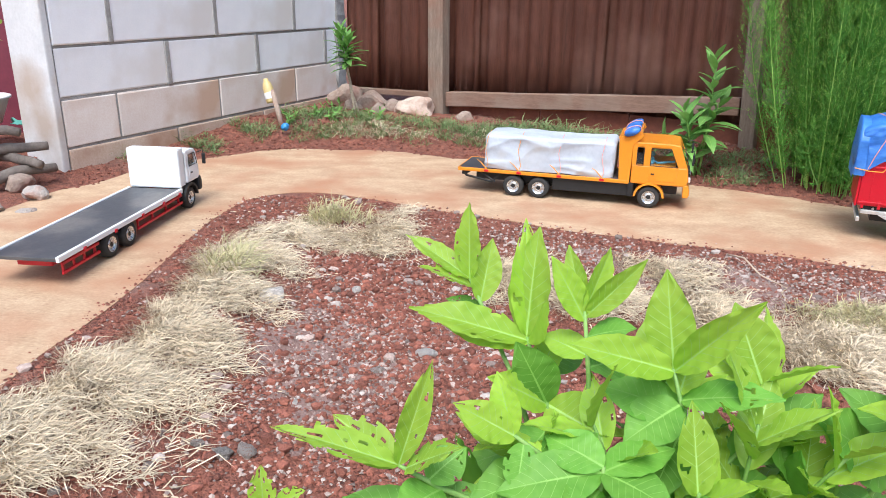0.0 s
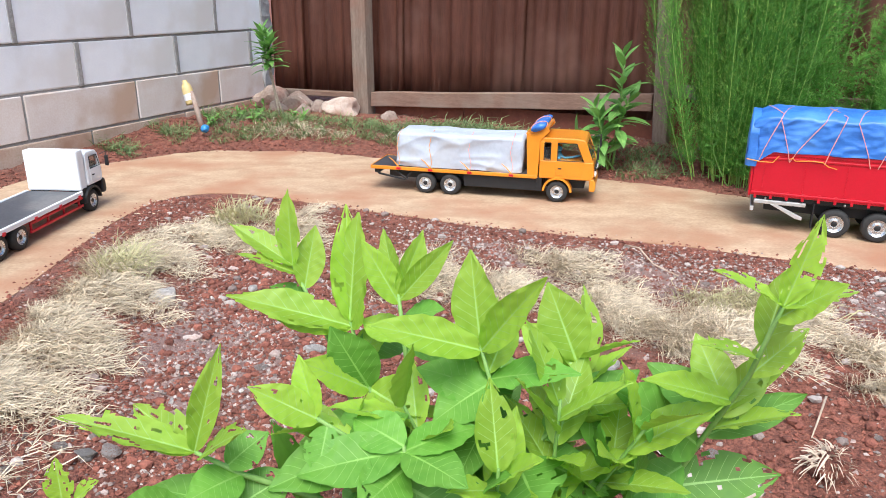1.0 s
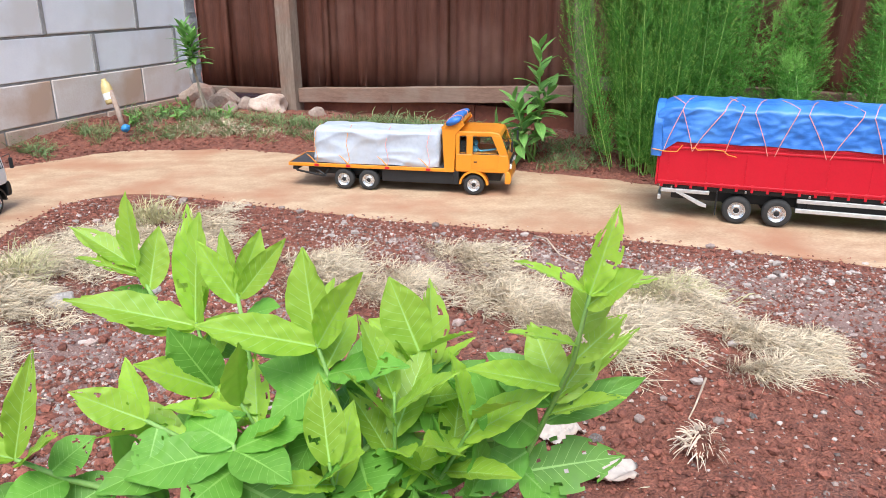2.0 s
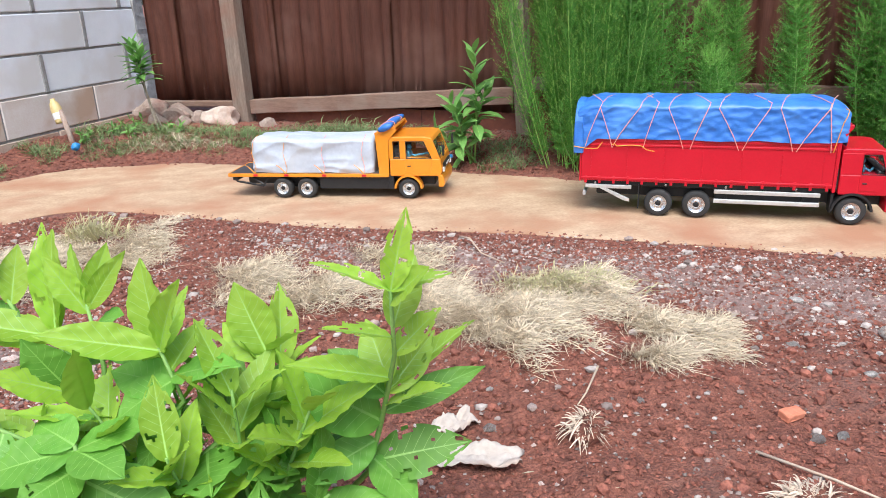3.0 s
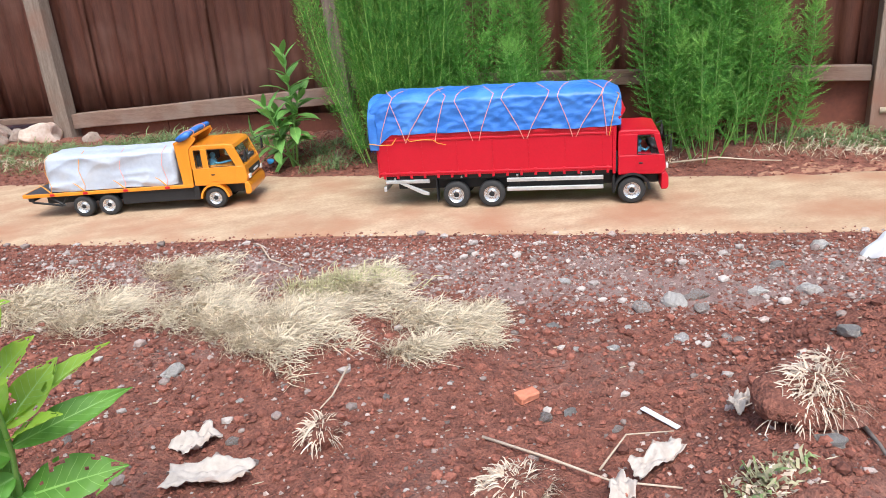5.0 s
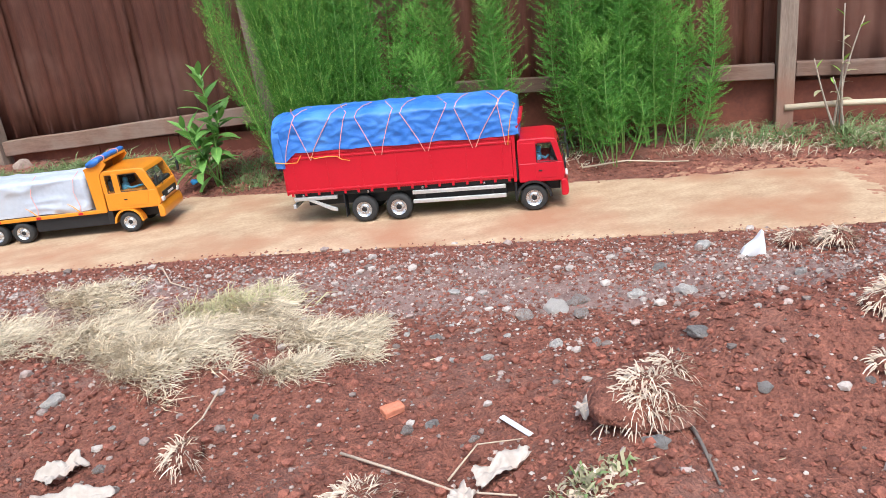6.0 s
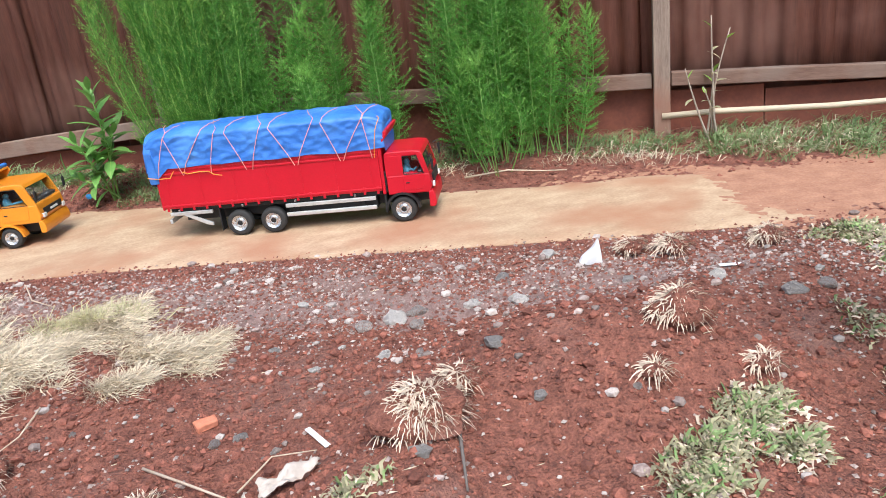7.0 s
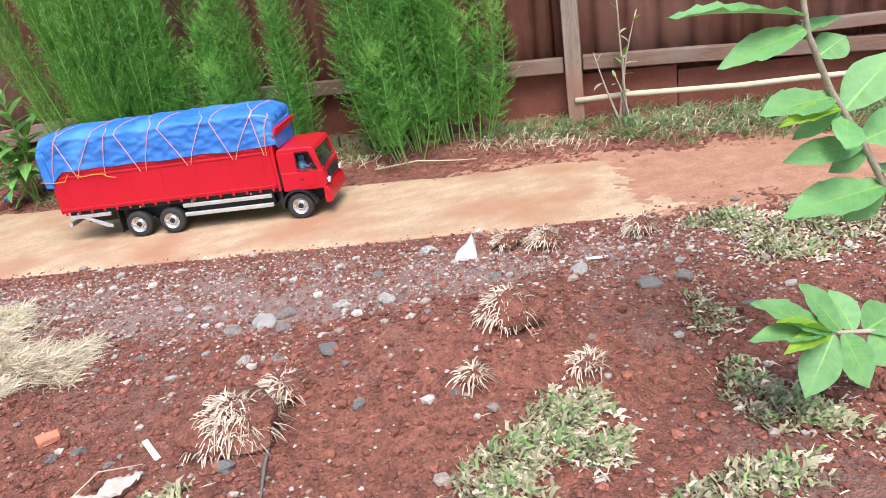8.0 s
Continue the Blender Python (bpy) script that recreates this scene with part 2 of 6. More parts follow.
def tube(points, r0, r1=None, sides=6, bm=None):
    """A tapered tube along points."""
    bm = bm or bmesh.new()
    r1 = r0 if r1 is None else r1
    pts = [Vector(p) for p in points]
    rings = []
    for i, p in enumerate(pts):
        d = (pts[min(i + 1, len(pts) - 1)] - pts[max(i - 1, 0)]).normalized()
        u = d.orthogonal().normalized() if i == 0 else (u - d * u.dot(d)).normalized()
        w, r = d.cross(u), r0 + (r1 - r0) * i / (len(pts) - 1)
        rings.append([bm.verts.new(p + (u * math.cos(k * 2 * math.pi / sides) + w * math.sin(k * 2 * math.pi / sides)) * r) for k in range(sides)])
    for a, b in zip(rings, rings[1:]):
        for k in range(sides):
            bm.faces.new((a[k], a[(k + 1) % sides], b[(k + 1) % sides], b[k]))
    bm.faces.new(rings[0][::-1])
    bm.faces.new(rings[-1])
    return bm


def lathe(profile, sides=28, bm=None):
    """A profile of (radius, y) turned about the y axis."""
    bm = bm or bmesh.new()
    rings = [[bm.verts.new((max(r, 1e-4) * math.cos(k * 2 * math.pi / sides), y, max(r, 1e-4) * math.sin(k * 2 * math.pi / sides))) for k in range(sides)] for r, y in profile]
    for a, b in zip(rings, rings[1:]):
        for k in range(sides):
            bm.faces.new((a[k], a[(k + 1) % sides], b[(k + 1) % sides], b[k]))
    bmesh.ops.recalc_face_normals(bm, faces=bm.faces)
    return bm


def lump(size, seed, detail=2, rough=0.35, flat=0.0):
    """An uneven stone of the given (x, y, z) size, resting on z = 0."""
    r = random.Random(seed)
    bm = bmesh.new()
    bmesh.ops.create_icosphere(bm, subdivisions=detail, radius=0.5)
    off = Vector((r.random() * 90, r.random() * 90, r.random() * 90))
    cuts = [(Vector((r.gauss(0, 1), r.gauss(0, 1), r.gauss(0, 1))).normalized(), 0.3 + 0.14 * r.random()) for _ in range(7)]
    for v in bm.verts:
        c = v.co.copy()
        for nrm, d in cuts:
            over = c.dot(nrm) - d
            if over > 0:
                c -= nrm * over * 0.9
        c *= 1 + rough * 0.5 * noise.noise(c * 3 + off)
        v.co = Vector((c.x * size[0] * 1.2, c.y * size[1] * 1.2, c.z * size[2] * 1.2))
    low = min(v.co.z for v in bm.verts) * 0.6
    for v in bm.verts:
        v.co.z -= low
    return bm


def raw(name, verts, faces, mat):
    me = bpy.data.meshes.new(name)
    me.from_pydata(verts, [], faces)
    me.materials.append(mat)
    return me


def ground_at(x, y):
    return float(height(np.array([x]), np.array([y]))[0])


# ---- lie of the land ----
NEAR = [(-1.02, -0.6), (-0.88, 0.5), (-0.77, 1.24), (-0.72, 1.7), (-0.71, 2.3), (-0.62, 2.6), (-0.4, 2.67), (0.0, 2.48), (0.43, 2.27), (0.9, 2.1), (1.28, 1.94), (1.73, 1.72), (2.2, 1.49), (2.75, 1.24), (3.4, 0.98), (4.4, 0.6)]
FAR = [(-1.75, -0.6), (-1.66, 0.5), (-1.58, 1.5), (-1.46, 2.3), (-1.28, 2.8), (-1.02, 3.22), (-0.6, 3.45), (-0.08, 3.38), (0.5, 3.16), (1.0, 2.9), (1.38, 2.67), (1.85, 2.38), (2.4, 2.06), (3.0, 1.78), (3.7, 1.46), (4.7, 1.05)]


def spline(points, steps):
    """Catmull-Rom through points, as an array of 2D places."""
    p = np.array([points[0]] + list(points) + [points[-1]], float)
    out = []
    for i in range(1, len(p) - 2):
        for k in range(steps):
            t = k / steps
            a, b, c, d = p[i - 1], p[i], p[i + 1], p[i + 2]
            out.append(0.5 * (2 * b + (c - a) * t + (2 * a - 5 * b + 4 * c - d) * t * t + (3 * b - a - 3 * c + d) * t ** 3))
    out.append(p[-2])
    return np.array(out)


NEAR_EDGE, FAR_EDGE = spline(NEAR, 8), spline(FAR, 8)
MID = (NEAR_EDGE + FAR_EDGE) / 2
WIDTH = np.linalg.norm(NEAR_EDGE - FAR_EDGE, axis=1)
PAVED = len(MID) - 9
MOUNDS = [(2.12, 0.82, 0.13, 0.24), (2.3, 0.72, 0.05, 0.16), (1.62, 0.62, 0.06, 0.16), (0.93, 1.4, 0.05, 0.2), (0.5, 1.72, 0.03, 0.2), (-0.45, 1.9, 0.03, 0.3), (1.0, 0.95, -0.02, 0.2), (1.3, 0.62, 0.03, 0.12), (2.42, 0.98, 0.05, 0.12), (2.9, 0.5, -0.02, 0.3), (1.08, 0.80, 0.035, 0.1), (1.76, 0.76, 0.035, 0.14), (1.93, 0.88, 0.05, 0.16), (2.67, 0.86, 0.06, 0.2), (0.7, 1.08, -0.03, 0.15), (1.42, 0.82, -0.03, 0.16), (2.5, 0.5, -0.03, 0.14), (1.17, 1.6, 0.03, 0.18), (1.2, 1.2, 0.035, 0.12), (0.95, 0.95, 0.03, 0.06)]


def step(a, b, v):
    v = np.clip((v - a) / (b - a), 0, 1)
    return v * v * (3 - 2 * v)


def waves(x, y, size, seed):
    """Cheap rolling relief from a few crossed sines."""
    r = np.random.RandomState(seed)
    z = 0
    for k in range(9):
        a, f, p = r.rand() * 6.283, (0.6 + 1.6 * r.rand()) * 6.283 / size, r.rand() * 6.283
        z = z + np.sin((x * np.cos(a) + y * np.sin(a)) * f + p + 1.3 * np.sin((y * np.cos(a) - x * np.sin(a)) * f * 0.6 + p))
    return z / 9


def height(x, y):
    """The soil's height: a shallow hollow inside the bend, a bank behind the road, a bed under it."""
    x, y = np.asarray(x, float), np.asarray(y, float)
    gap = []
    within = np.zeros(x.shape, bool)
    bed = np.full(x.shape, -0.03)
    for edge in (NEAR_EDGE, FAR_EDGE):
        best = np.full(x.shape, 1e9)
        for i, ((ax, ay), (bx, by)) in enumerate(zip(edge, edge[1:])):
            dx, dy = bx - ax, by - ay
            t = np.clip(((x - ax) * dx + (y - ay) * dy) / (dx * dx + dy * dy), 0, 1)
            d = np.hypot(x - ax - t * dx, y - ay - t * dy)
            if i >= PAVED - 8:
                bed = np.where(d < best, -0.006, bed)
            best = np.minimum(best, d)
        gap.append(best)
    rim = np.concatenate([NEAR_EDGE, FAR_EDGE[::-1]])
    for (ax, ay), (bx, by) in zip(rim, np.roll(rim, -1, axis=0)):
        if ay != by:
            within ^= ((ay > y) != (by > y)) & (x < (bx - ax) * (y - ay) / (by - ay) + ax)
    best = np.where(within, -1, 1) * np.minimum(gap[0], gap[1])
    side = np.where(gap[0] < gap[1], -1, 1)
    inner = -0.006 - 0.064 * step(0.02, 0.45, best)
    outer = -0.006 + 0.079 * step(0.0, 0.5, best)
    z = np.where(side < 0, inner, outer)
    for mx, my, h, r in MOUNDS:
        z = z + h * np.exp(-((x - mx) ** 2 + (y - my) ** 2) / (r * r)) * step(-0.02, 0.12, best)
    rough = step(-0.02, 0.12, best) * step(9, 5, np.hypot(x - 1, y - 2))
    z = z + rough * (0.014 * waves(x, y, 0.35, 3) + 0.009 * waves(x, y, 0.12, 4) + 0.0045 * waves(x, y, 0.05, 5))
    far = step(-1.6, -0.5, y)
    z = z * far - 0.03 * (1 - far)
    return np.where(best < -0.04, bed + 0.003 * waves(x, y, 0.3, 6) + 0.002 * waves(x, y, 0.08, 7), z)

# ---- ground and road ----
def build_ground():
    def axis(lo, hi, fine, reach):
        core = np.arange(lo, hi, fine)
        steps = np.geomspace(0.05, reach, 26)
        return np.concatenate([lo - steps[::-1], core, hi + steps])
    xs, ys = axis(-1.6, 3.9, 0.014, 300), axis(0.15, 4.6, 0.014, 300)
    gx, gy = np.meshgrid(xs, ys)
    z = height(gx, gy)
    nx, ny = len(xs), len(ys)
    me = bpy.data.meshes.new("ground")
    i = np.arange(nx * ny).reshape(ny, nx)
    quads = np.stack([i[:-1, :-1], i[:-1, 1:], i[1:, 1:], i[1:, :-1]], -1).reshape(-1, 4)
    me.from_pydata(np.stack([gx, gy, z], -1).reshape(-1, 3).tolist(), [], quads.tolist())
    me.materials.append(SOIL)
    me.polygons.foreach_set("use_smooth", [True] * len(me.polygons))
    return tagged(new("ground", me), "bare red soil, crumbly and strewn with gravel", "ground", kind="structure")


def build_road():
    n, across = PAVED, 16
    verts, faces = [], []
    for i in range(n):
        a, b = NEAR_EDGE[i], FAR_EDGE[i]
        wob = 0.012 * noise.noise((a[0] * 6, a[1] * 6, 0)) + 0.006 * noise.noise((a[0] * 25, a[1] * 25, 3))
        wof = (0.09 if i < n - 40 else 0.03) * noise.noise((b[0] * 4, b[1] * 4, 7)) + 0.03 * noise.noise((b[0] * 20, b[1] * 20, 9))
        d = (b - a) / np.linalg.norm(b - a)
        a, b = a + d * wob, b + d * wof
        ring = [(*a, -0.05)]
        for k in range(across + 1):
            q = a + (b - a) * k / across
            ring.append((*q, -0.004 * (k in (0, across)) + 0.003 * noise.noise((q[0] * 3, q[1] * 3, 1))))
        ring.append((*b, -0.05))
        fade = max(0, i - (n - 9)) / 8
        ring = [(x, y, z - 0.014 * fade) for x, y, z in ring]
        verts += ring
    m = across + 3
    for i in range(n - 1):
        for k in range(m - 1):
            faces.append((i * m + k, (i + 1) * m + k, (i + 1) * m + k + 1, i * m + k + 1))
    me = raw("road", verts, faces, ROAD)
    return tagged(new("road", me), "narrow tan concrete path stained by red dust", "path", kind="structure")


build_ground()
build_road()

# ---- block wall ----
WALL_M = pose(-0.94, 4.0, 0, 0, 0, 66)
wall = thing("wall_west", WALL_M, "unpainted aerated block wall with muddy lower courses", "wall", kind="structure")
part("mortar", rbox(-1.24, 0.76, 0.008, 0.115, -0.15, 1.1, 0.004), MORTAR, wall)
part("end_face", rbox(-1.275, -1.241, -0.002, 0.2, -0.15, 1.1, 0.006), PLASTER, wall, "smeared grey plaster end")


def block_mesh(w, h, mat, seed):
    bm = rbox(0.006, w - 0.006, 0, 0.1, 0.006, h - 0.006, 0.004)
    r = random.Random(seed)
    for v in bm.verts:
        v.co.x += r.uniform(-0.0015, 0.0015)
        v.co.z += r.uniform(-0.002, 0.002)
    return mesh_of("block", bm, mat)


LEVELS = [(-0.09, 0.19, -0.649), (0.101, 0.192, -0.97), (0.293, 0.196, -0.67), (0.489, 0.195, -0.965), (0.684, 0.195, -0.66), (0.88, 0.195, -0.96)]
for row, (z0, h, first) in enumerate(LEVELS):
    stops = [-1.24] + [first + 0.622 * k for k in range(4) if first + 0.622 * k < 0.72] + [0.76]
    for k, (a, b) in enumerate(zip(stops, stops[1:])):
        ob = part("block", block_mesh(b - a, h, BLOCK_MUD if row < 1 else BLOCK_LOW if row == 1 else BLOCK, row * 10 + k), BLOCK, wall)
        ob.location = (a, 0.002 * ((row * 7 + k * 3) % 3), z0)
for row, (z0, h, first) in enumerate(LEVELS[2:5]):
    for k in range(3):
        s = first + 0.622 * k
        if s < 0.7:
            bm = rbox(s - 0.012, s + 0.013, -0.004, 0.01, z0 + 0.004, z0 + h - 0.006, 0.003)
            for v in bm.verts:
                v.co.x += 0.006 * noise.noise((v.co.z * 40, s * 9, 1))
            part("mortar_smear", bm, MORTAR, wall)

corner = rbox(0.69, 0.775, -0.016, 0.012, -0.12, 1.1, 0.004)
bmesh.ops.subdivide_edges(corner, edges=[e for e in corner.edges if e.calc_length() > 0.3], cuts=40)
for v in corner.verts:
    v.co += Vector((0.028 * noise.noise((v.co.z * 12, 2, v.co.y * 20)), 0.010 * noise.noise((v.co.z * 25, v.co.x * 30, 5)), 0))
part("corner_mortar", corner, MORTAR, wall, "rough grey mortar squeezed into the corner")

# ---- fence ----
FENCE_M = pose(0.007, 4.09, 0, 0, 0, -32)
fence = thing("fence", FENCE_M, "rusty corrugated sheet fence on weathered timber posts", "fence", kind="structure")


def sheet(x0, x1, y, z0, z1, pitch=0.118, depth=0.015):
    n = int((x1 - x0) / pitch * 10)
    bm = bmesh.new()
    rows = []
    for z in np.linspace(z0, z1, 7):
        row = []
        for i in range(n + 1):
            x = x0 + (x1 - x0) * i / n
            u = (i / 10.0) % 1.0
            w = math.tanh(2.2 * math.sin(2 * math.pi * u)) * depth
            row.append(bm.verts.new((x, y + w + 0.006 * noise.noise((x * 2, z * 2, 5)), z)))
        rows.append(row)
    for a, b in zip(rows, rows[1:]):
        for i in range(n):
            bm.faces.new((a[i], a[i + 1], b[i + 1], b[i]))
    bmesh.ops.solidify(bm, geom=bm.faces, thickness=0.0012)
    return bm


for k, (x0, x1) in enumerate([(-0.74, -0.5), (-0.53, 0.175), (0.155, 0.87), (0.85, 1.56), (1.54, 2.25), (2.23, 2.95), (2.93, 3.65), (3.63, 4.35), (4.33, 5.05), (5.03, 5.8)]):
    part("sheet", sheet(x0, x1, 0.085 + 0.006 * (k % 2), 0.14, 1.7), RUST, fence, smooth=True)
for x0, x1, top in ((0.0, 0.55, 0.16), (0.554, 1.02, 0.16), (1.024, 1.55, 0.16), (1.57, 2.6, 0.25), (2.61, 3.7, 0.25), (3.74, 4.1, 0.22), (4.104, 5.8, 0.2)):
    part("base_plate", rbox(x0, x1, 0.055, 0.065, -0.1, top, 0.002), RUST_DARK, fence, "dark rust-red base plate")


def timber(x0, x1, y0, y1, z0, z1, lean, seed, mat):
    bm = rbox(x0, x1, y0, y1, z0, z1, 0.004)
    bmesh.ops.subdivide_edges(bm, edges=[e for e in bm.edges if e.calc_length() > 0.3], cuts=9)
    for v in bm.verts:
        v.co.x += lean * v.co.z + 0.004 * noise.noise((seed, v.co.z * 5, v.co.y * 20))
        v.co.y += 0.003 * noise.noise((seed + 4, v.co.z * 5, v.co.x * 8))
    return bm


part("post", timber(-0.09, 0.004, -0.02, 0.05, -0.2, 1.75, -0.01, 1, TIMBER), TIMBER, fence)
part("post", timber(1.55, 1.615, -0.02, 0.05, -0.2, 1.75, -0.055, 2, TIMBER), TIMBER, fence)
part("post", timber(3.69, 3.752, -0.02, 0.05, -0.2, 1.75, 0.0, 3, TIMBER), TIMBER, fence)


def rail(x0, z0, x1, z1, h, seed):
    bm = rbox(x0, x1, 0.0, 0.052, -h, 0, 0.004)
    bmesh.ops.subdivide_edges(bm, edges=[e for e in bm.edges if e.calc_length() > 0.3], cuts=9)
    for v in bm.verts:
        v.co.z += z0 + (z1 - z0) * (v.co.x - x0) / (x1 - x0) + 0.004 * noise.noise((v.co.x * 3, seed, 0))
        v.co.y += 0.004 * noise.noise((v.co.x * 3, seed, 5))
    return bm


part("rail", rail(-0.72, 0.165, -0.095, 0.18, 0.03, 4), RAIL, fence)
part("rail", rail(0.008, 0.19, 1.525, 0.285, 0.076, 1), RAIL, fence)
part("rail", rail(1.61, 0.33, 3.685, 0.297, 0.056, 2), RAIL, fence)
part("rail", rail(3.757, 0.298, 5.7, 0.215, 0.052, 3), RAIL, fence)
part("batten", rbox(4.52, 5.2, -0.005, 0.05, 0.29, 0.33, 0.003), RAIL, fence)
strip = [(3.72 + 0.2 * k, -0.02 + 0.01 * math.sin(k), 0.135 + 0.004 * math.sin(k * 1.7)) for k in range(8)]
single("bamboo_pole", tube(strip, 0.012, 0.010, 8), PALE_WOOD, FENCE_M, "long pale bamboo pole lying along the fence foot", "pole", smooth=True)

# maroon shed wall behind the block wall's end
shed = thing("shed_wall", pose(-1.9, 3.35, 0, 0, 0, 20), "maroon painted panel beside the block wall end", "wall", kind="structure")
part("panel", rbox(-1.2, 0.42, 0.0, 0.06, -0.1, 0.62, 0.005), MAROON, shed)
part("upper_panel", rbox(-1.2, 0.40, 0.02, 0.07, 0.62, 1.3, 0.005), RUST, shed, "dark rusty upper panel")
part("footing", rbox(-0.25, 0.5, -0.14, -0.004, -0.1, 0.07, 0.012), MORTAR, shed, "rough concrete footing")

# ---- model trucks: x forward, y away from the side that faces the garden, z up; rear axle at x = 0 ----
def wheel(parent, x, y, r, w, out, rim_mat=CHROME):
    """A tyre with a dished bright rim; out is -1 where the wheel faces y < 0."""
    hub = new("wheel")
    hub.parent = parent
    hub.location = (x, y, r)
    h = w / 2
    tyre = lathe([(r * 0.60, -h), (r * 0.70, -h * 1.02), (r * 0.86, -h), (r * 0.96, -h * 0.82), (r, -h * 0.5), (r, h * 0.5), (r * 0.96, h * 0.82), (r * 0.86, h), (r * 0.6, h)], 32)
    part("tyre", tyre, TYRE, hub, smooth=True)
    rim = lathe([(r * 0.62, out * h * 0.98), (r * 0.58, out * h * 1.0), (r * 0.52, out * h * 0.6), (r * 0.36, out * h * 0.45), (r * 0.33, out * h * 0.72), (r * 0.2, out * h * 0.8), (r * 0.17, out * h * 0.45), (0, out * h * 0.45)], 28)
    part("rim", rim, rim_mat, hub, "bright chromed rim", smooth=True)
    nuts = bmesh.new()
    for k in range(8):
        a = k * math.pi / 4
        c = (r * 0.44 * math.cos(a), out * h * 0.58, r * 0.44 * math.sin(a))
        bmesh.ops.create_cone(nuts, segments=6, radius1=r * 0.04, radius2=r * 0.032, depth=h * 0.25, cap_ends=True, matrix=Matrix.Translation(c) @ Matrix.Rotation(math.pi / 2, 4, "X"))
    part("wheel_nuts", nuts, ALU, hub)
    part("hub_cap", lathe([(0, out * h * 0.86), (r * 0.13, out * h * 0.86), (r * 0.2, out * h * 0.81), (r * 0.2, out * h * 0.7), (0, out * h * 0.7)], 18), BLACK, hub, "black hub cap", smooth=True)
    return hub


def wheels(parent, xs, front, width, r, w):
    for x in list(xs) + [front]:
        wheel(parent, x, w / 2 + 0.001, r, w, -1)
        wheel(parent, x, width - w / 2 - 0.001, r, w, 1)
        part("axle", tube([(x, w, r), (x, width - w, r)], 0.007, None, 8), BLACK, parent)


def cab(parent, x0, x1, width, zb, zw, zt, rake, paint, front_x, r, windows, bumper_mat, fender_mat, nose=0.004):
    """A tilt cab with real window openings: lower shell, roof, pillars, panes, seat and a plain driver doll."""
    w = width
    part("shell", prism([(x0, zb), (x1 - 0.004, zb), (x1 + nose, zb + 0.02), (x1, zw), (x0, zw)], 0, w, 0.005), paint, parent, smooth=False)
    part("roof", prism([(x0, zt - 0.016), (x1 - rake + 0.004, zt - 0.016), (x1 - rake - 0.004, zt - 0.002), (x1 - rake - 0.03, zt + 0.002), (x0 + 0.01, zt + 0.002), (x0, zt - 0.004)], 0.002, w - 0.002, 0.004), paint, parent)
    part("rear_wall", rbox(x0, x0 + 0.007, 0.004, w - 0.004, zw - 0.004, zt - 0.012, 0.001), paint, parent)
    for y0 in (0.001, w - 0.009):
        part("front_pillar", prism([(x1 - 0.011, zw - 0.003), (x1 - 0.001, zw - 0.003), (x1 - rake + 0.001, zt - 0.012), (x1 - rake - 0.011, zt - 0.012)], y0, y0 + 0.008, 0.001), paint, parent)
        prev = x0
        for a, b in windows:
            if a - prev > 0.002:
                part("pillar", rbox(prev, a, y0, y0 + 0.008, zw - 0.003, zt - 0.012, 0.001), paint, parent)
            prev = b
    b = windows[-1][1]
    if b < x1 - 0.016:
        for y0 in (0.001, w - 0.009):
            part("quarter_panel", prism([(b, zw - 0.003), (x1 - 0.0105, zw - 0.003), (x1 - rake - 0.0105, zt - 0.012), (b - rake, zt - 0.012)], y0 + 0.0002, y0 + 0.0078, 0.0008), paint, parent)
    for k, (a, b) in enumerate(windows):
        last = k == len(windows) - 1
        top = b - rake if last else b
        for y in (0.004, w - 0.005):
            pane = part("side_pane", prism([(a, zw - 0.002), (b, zw - 0.002), (top, zt - 0.014), (a, zt - 0.014)], y, y + 0.001, 0), GLASS, parent)
            pane.visible_shadow = False
        part("window_seal", tube([(a, 0.0, zw), (b, 0.0, zw), (top, 0.0, zt - 0.016), (a, 0.0, zt - 0.016), (a, 0.0, zw)], 0.0014, None, 5), BLACK, parent)
    pane = part("windscreen", prism([(x1 - 0.003, zw - 0.002), (x1 - 0.001, zw - 0.002), (x1 - rake, zt - 0.014), (x1 - rake - 0.002, zt - 0.014)], 0.009, w - 0.009, 0), GLASS, parent)
    pane.visible_shadow = False
    part("wiper", tube([(x1 + 0.002, w * 0.3, zw + 0.002), (x1 - rake * 0.5 + 0.002, w * 0.55, (zw + zt) / 2)], 0.0014, None, 5), BLACK, parent)
    part("seat", rbox(x0 + 0.012, x0 + 0.05, 0.02, w - 0.02, zw - 0.01, zw + (zt - zw) * 0.55, 0.006), SEAT, parent)
    part("dashboard", rbox(x1 - 0.04, x1 - 0.012, 0.012, w - 0.012, zw - 0.01, zw + 0.012, 0.004), SEAT, parent)
    # door with handle, a millimetre proud of the shell
    a, b = windows[-1]
    door = part("door", prism([(a - 0.004, zb + 0.014), (b - 0.006, zb + 0.014), (b + 0.002, zw - 0.002), (a - 0.004, zw - 0.002)], -0.0015, 0.001, 0.0008), paint, parent)
    part("handle", rbox(a + 0.004, a + 0.016, -0.004, -0.001, zb + (zw - zb) * 0.55, zb + (zw - zb) * 0.55 + 0.004, 0.001), BLACK, door)
    # wheel arches: a half ring over each front wheel
    for y0, y1 in ((-0.004, 0.03), (w - 0.03, w + 0.004)):
        arc = [(front_x + (r + 0.014) * math.cos(t), r + (r + 0.014) * math.sin(t)) for t in np.linspace(0.05, math.pi - 0.05, 13)]
        arc += [(front_x + (r + 0.007) * math.cos(t), r + (r + 0.007) * math.sin(t)) for t in np.linspace(math.pi - 0.05, 0.05, 13)]
        part("wheel_arch", prism(arc, y0, y1, 0), fender_mat, parent)
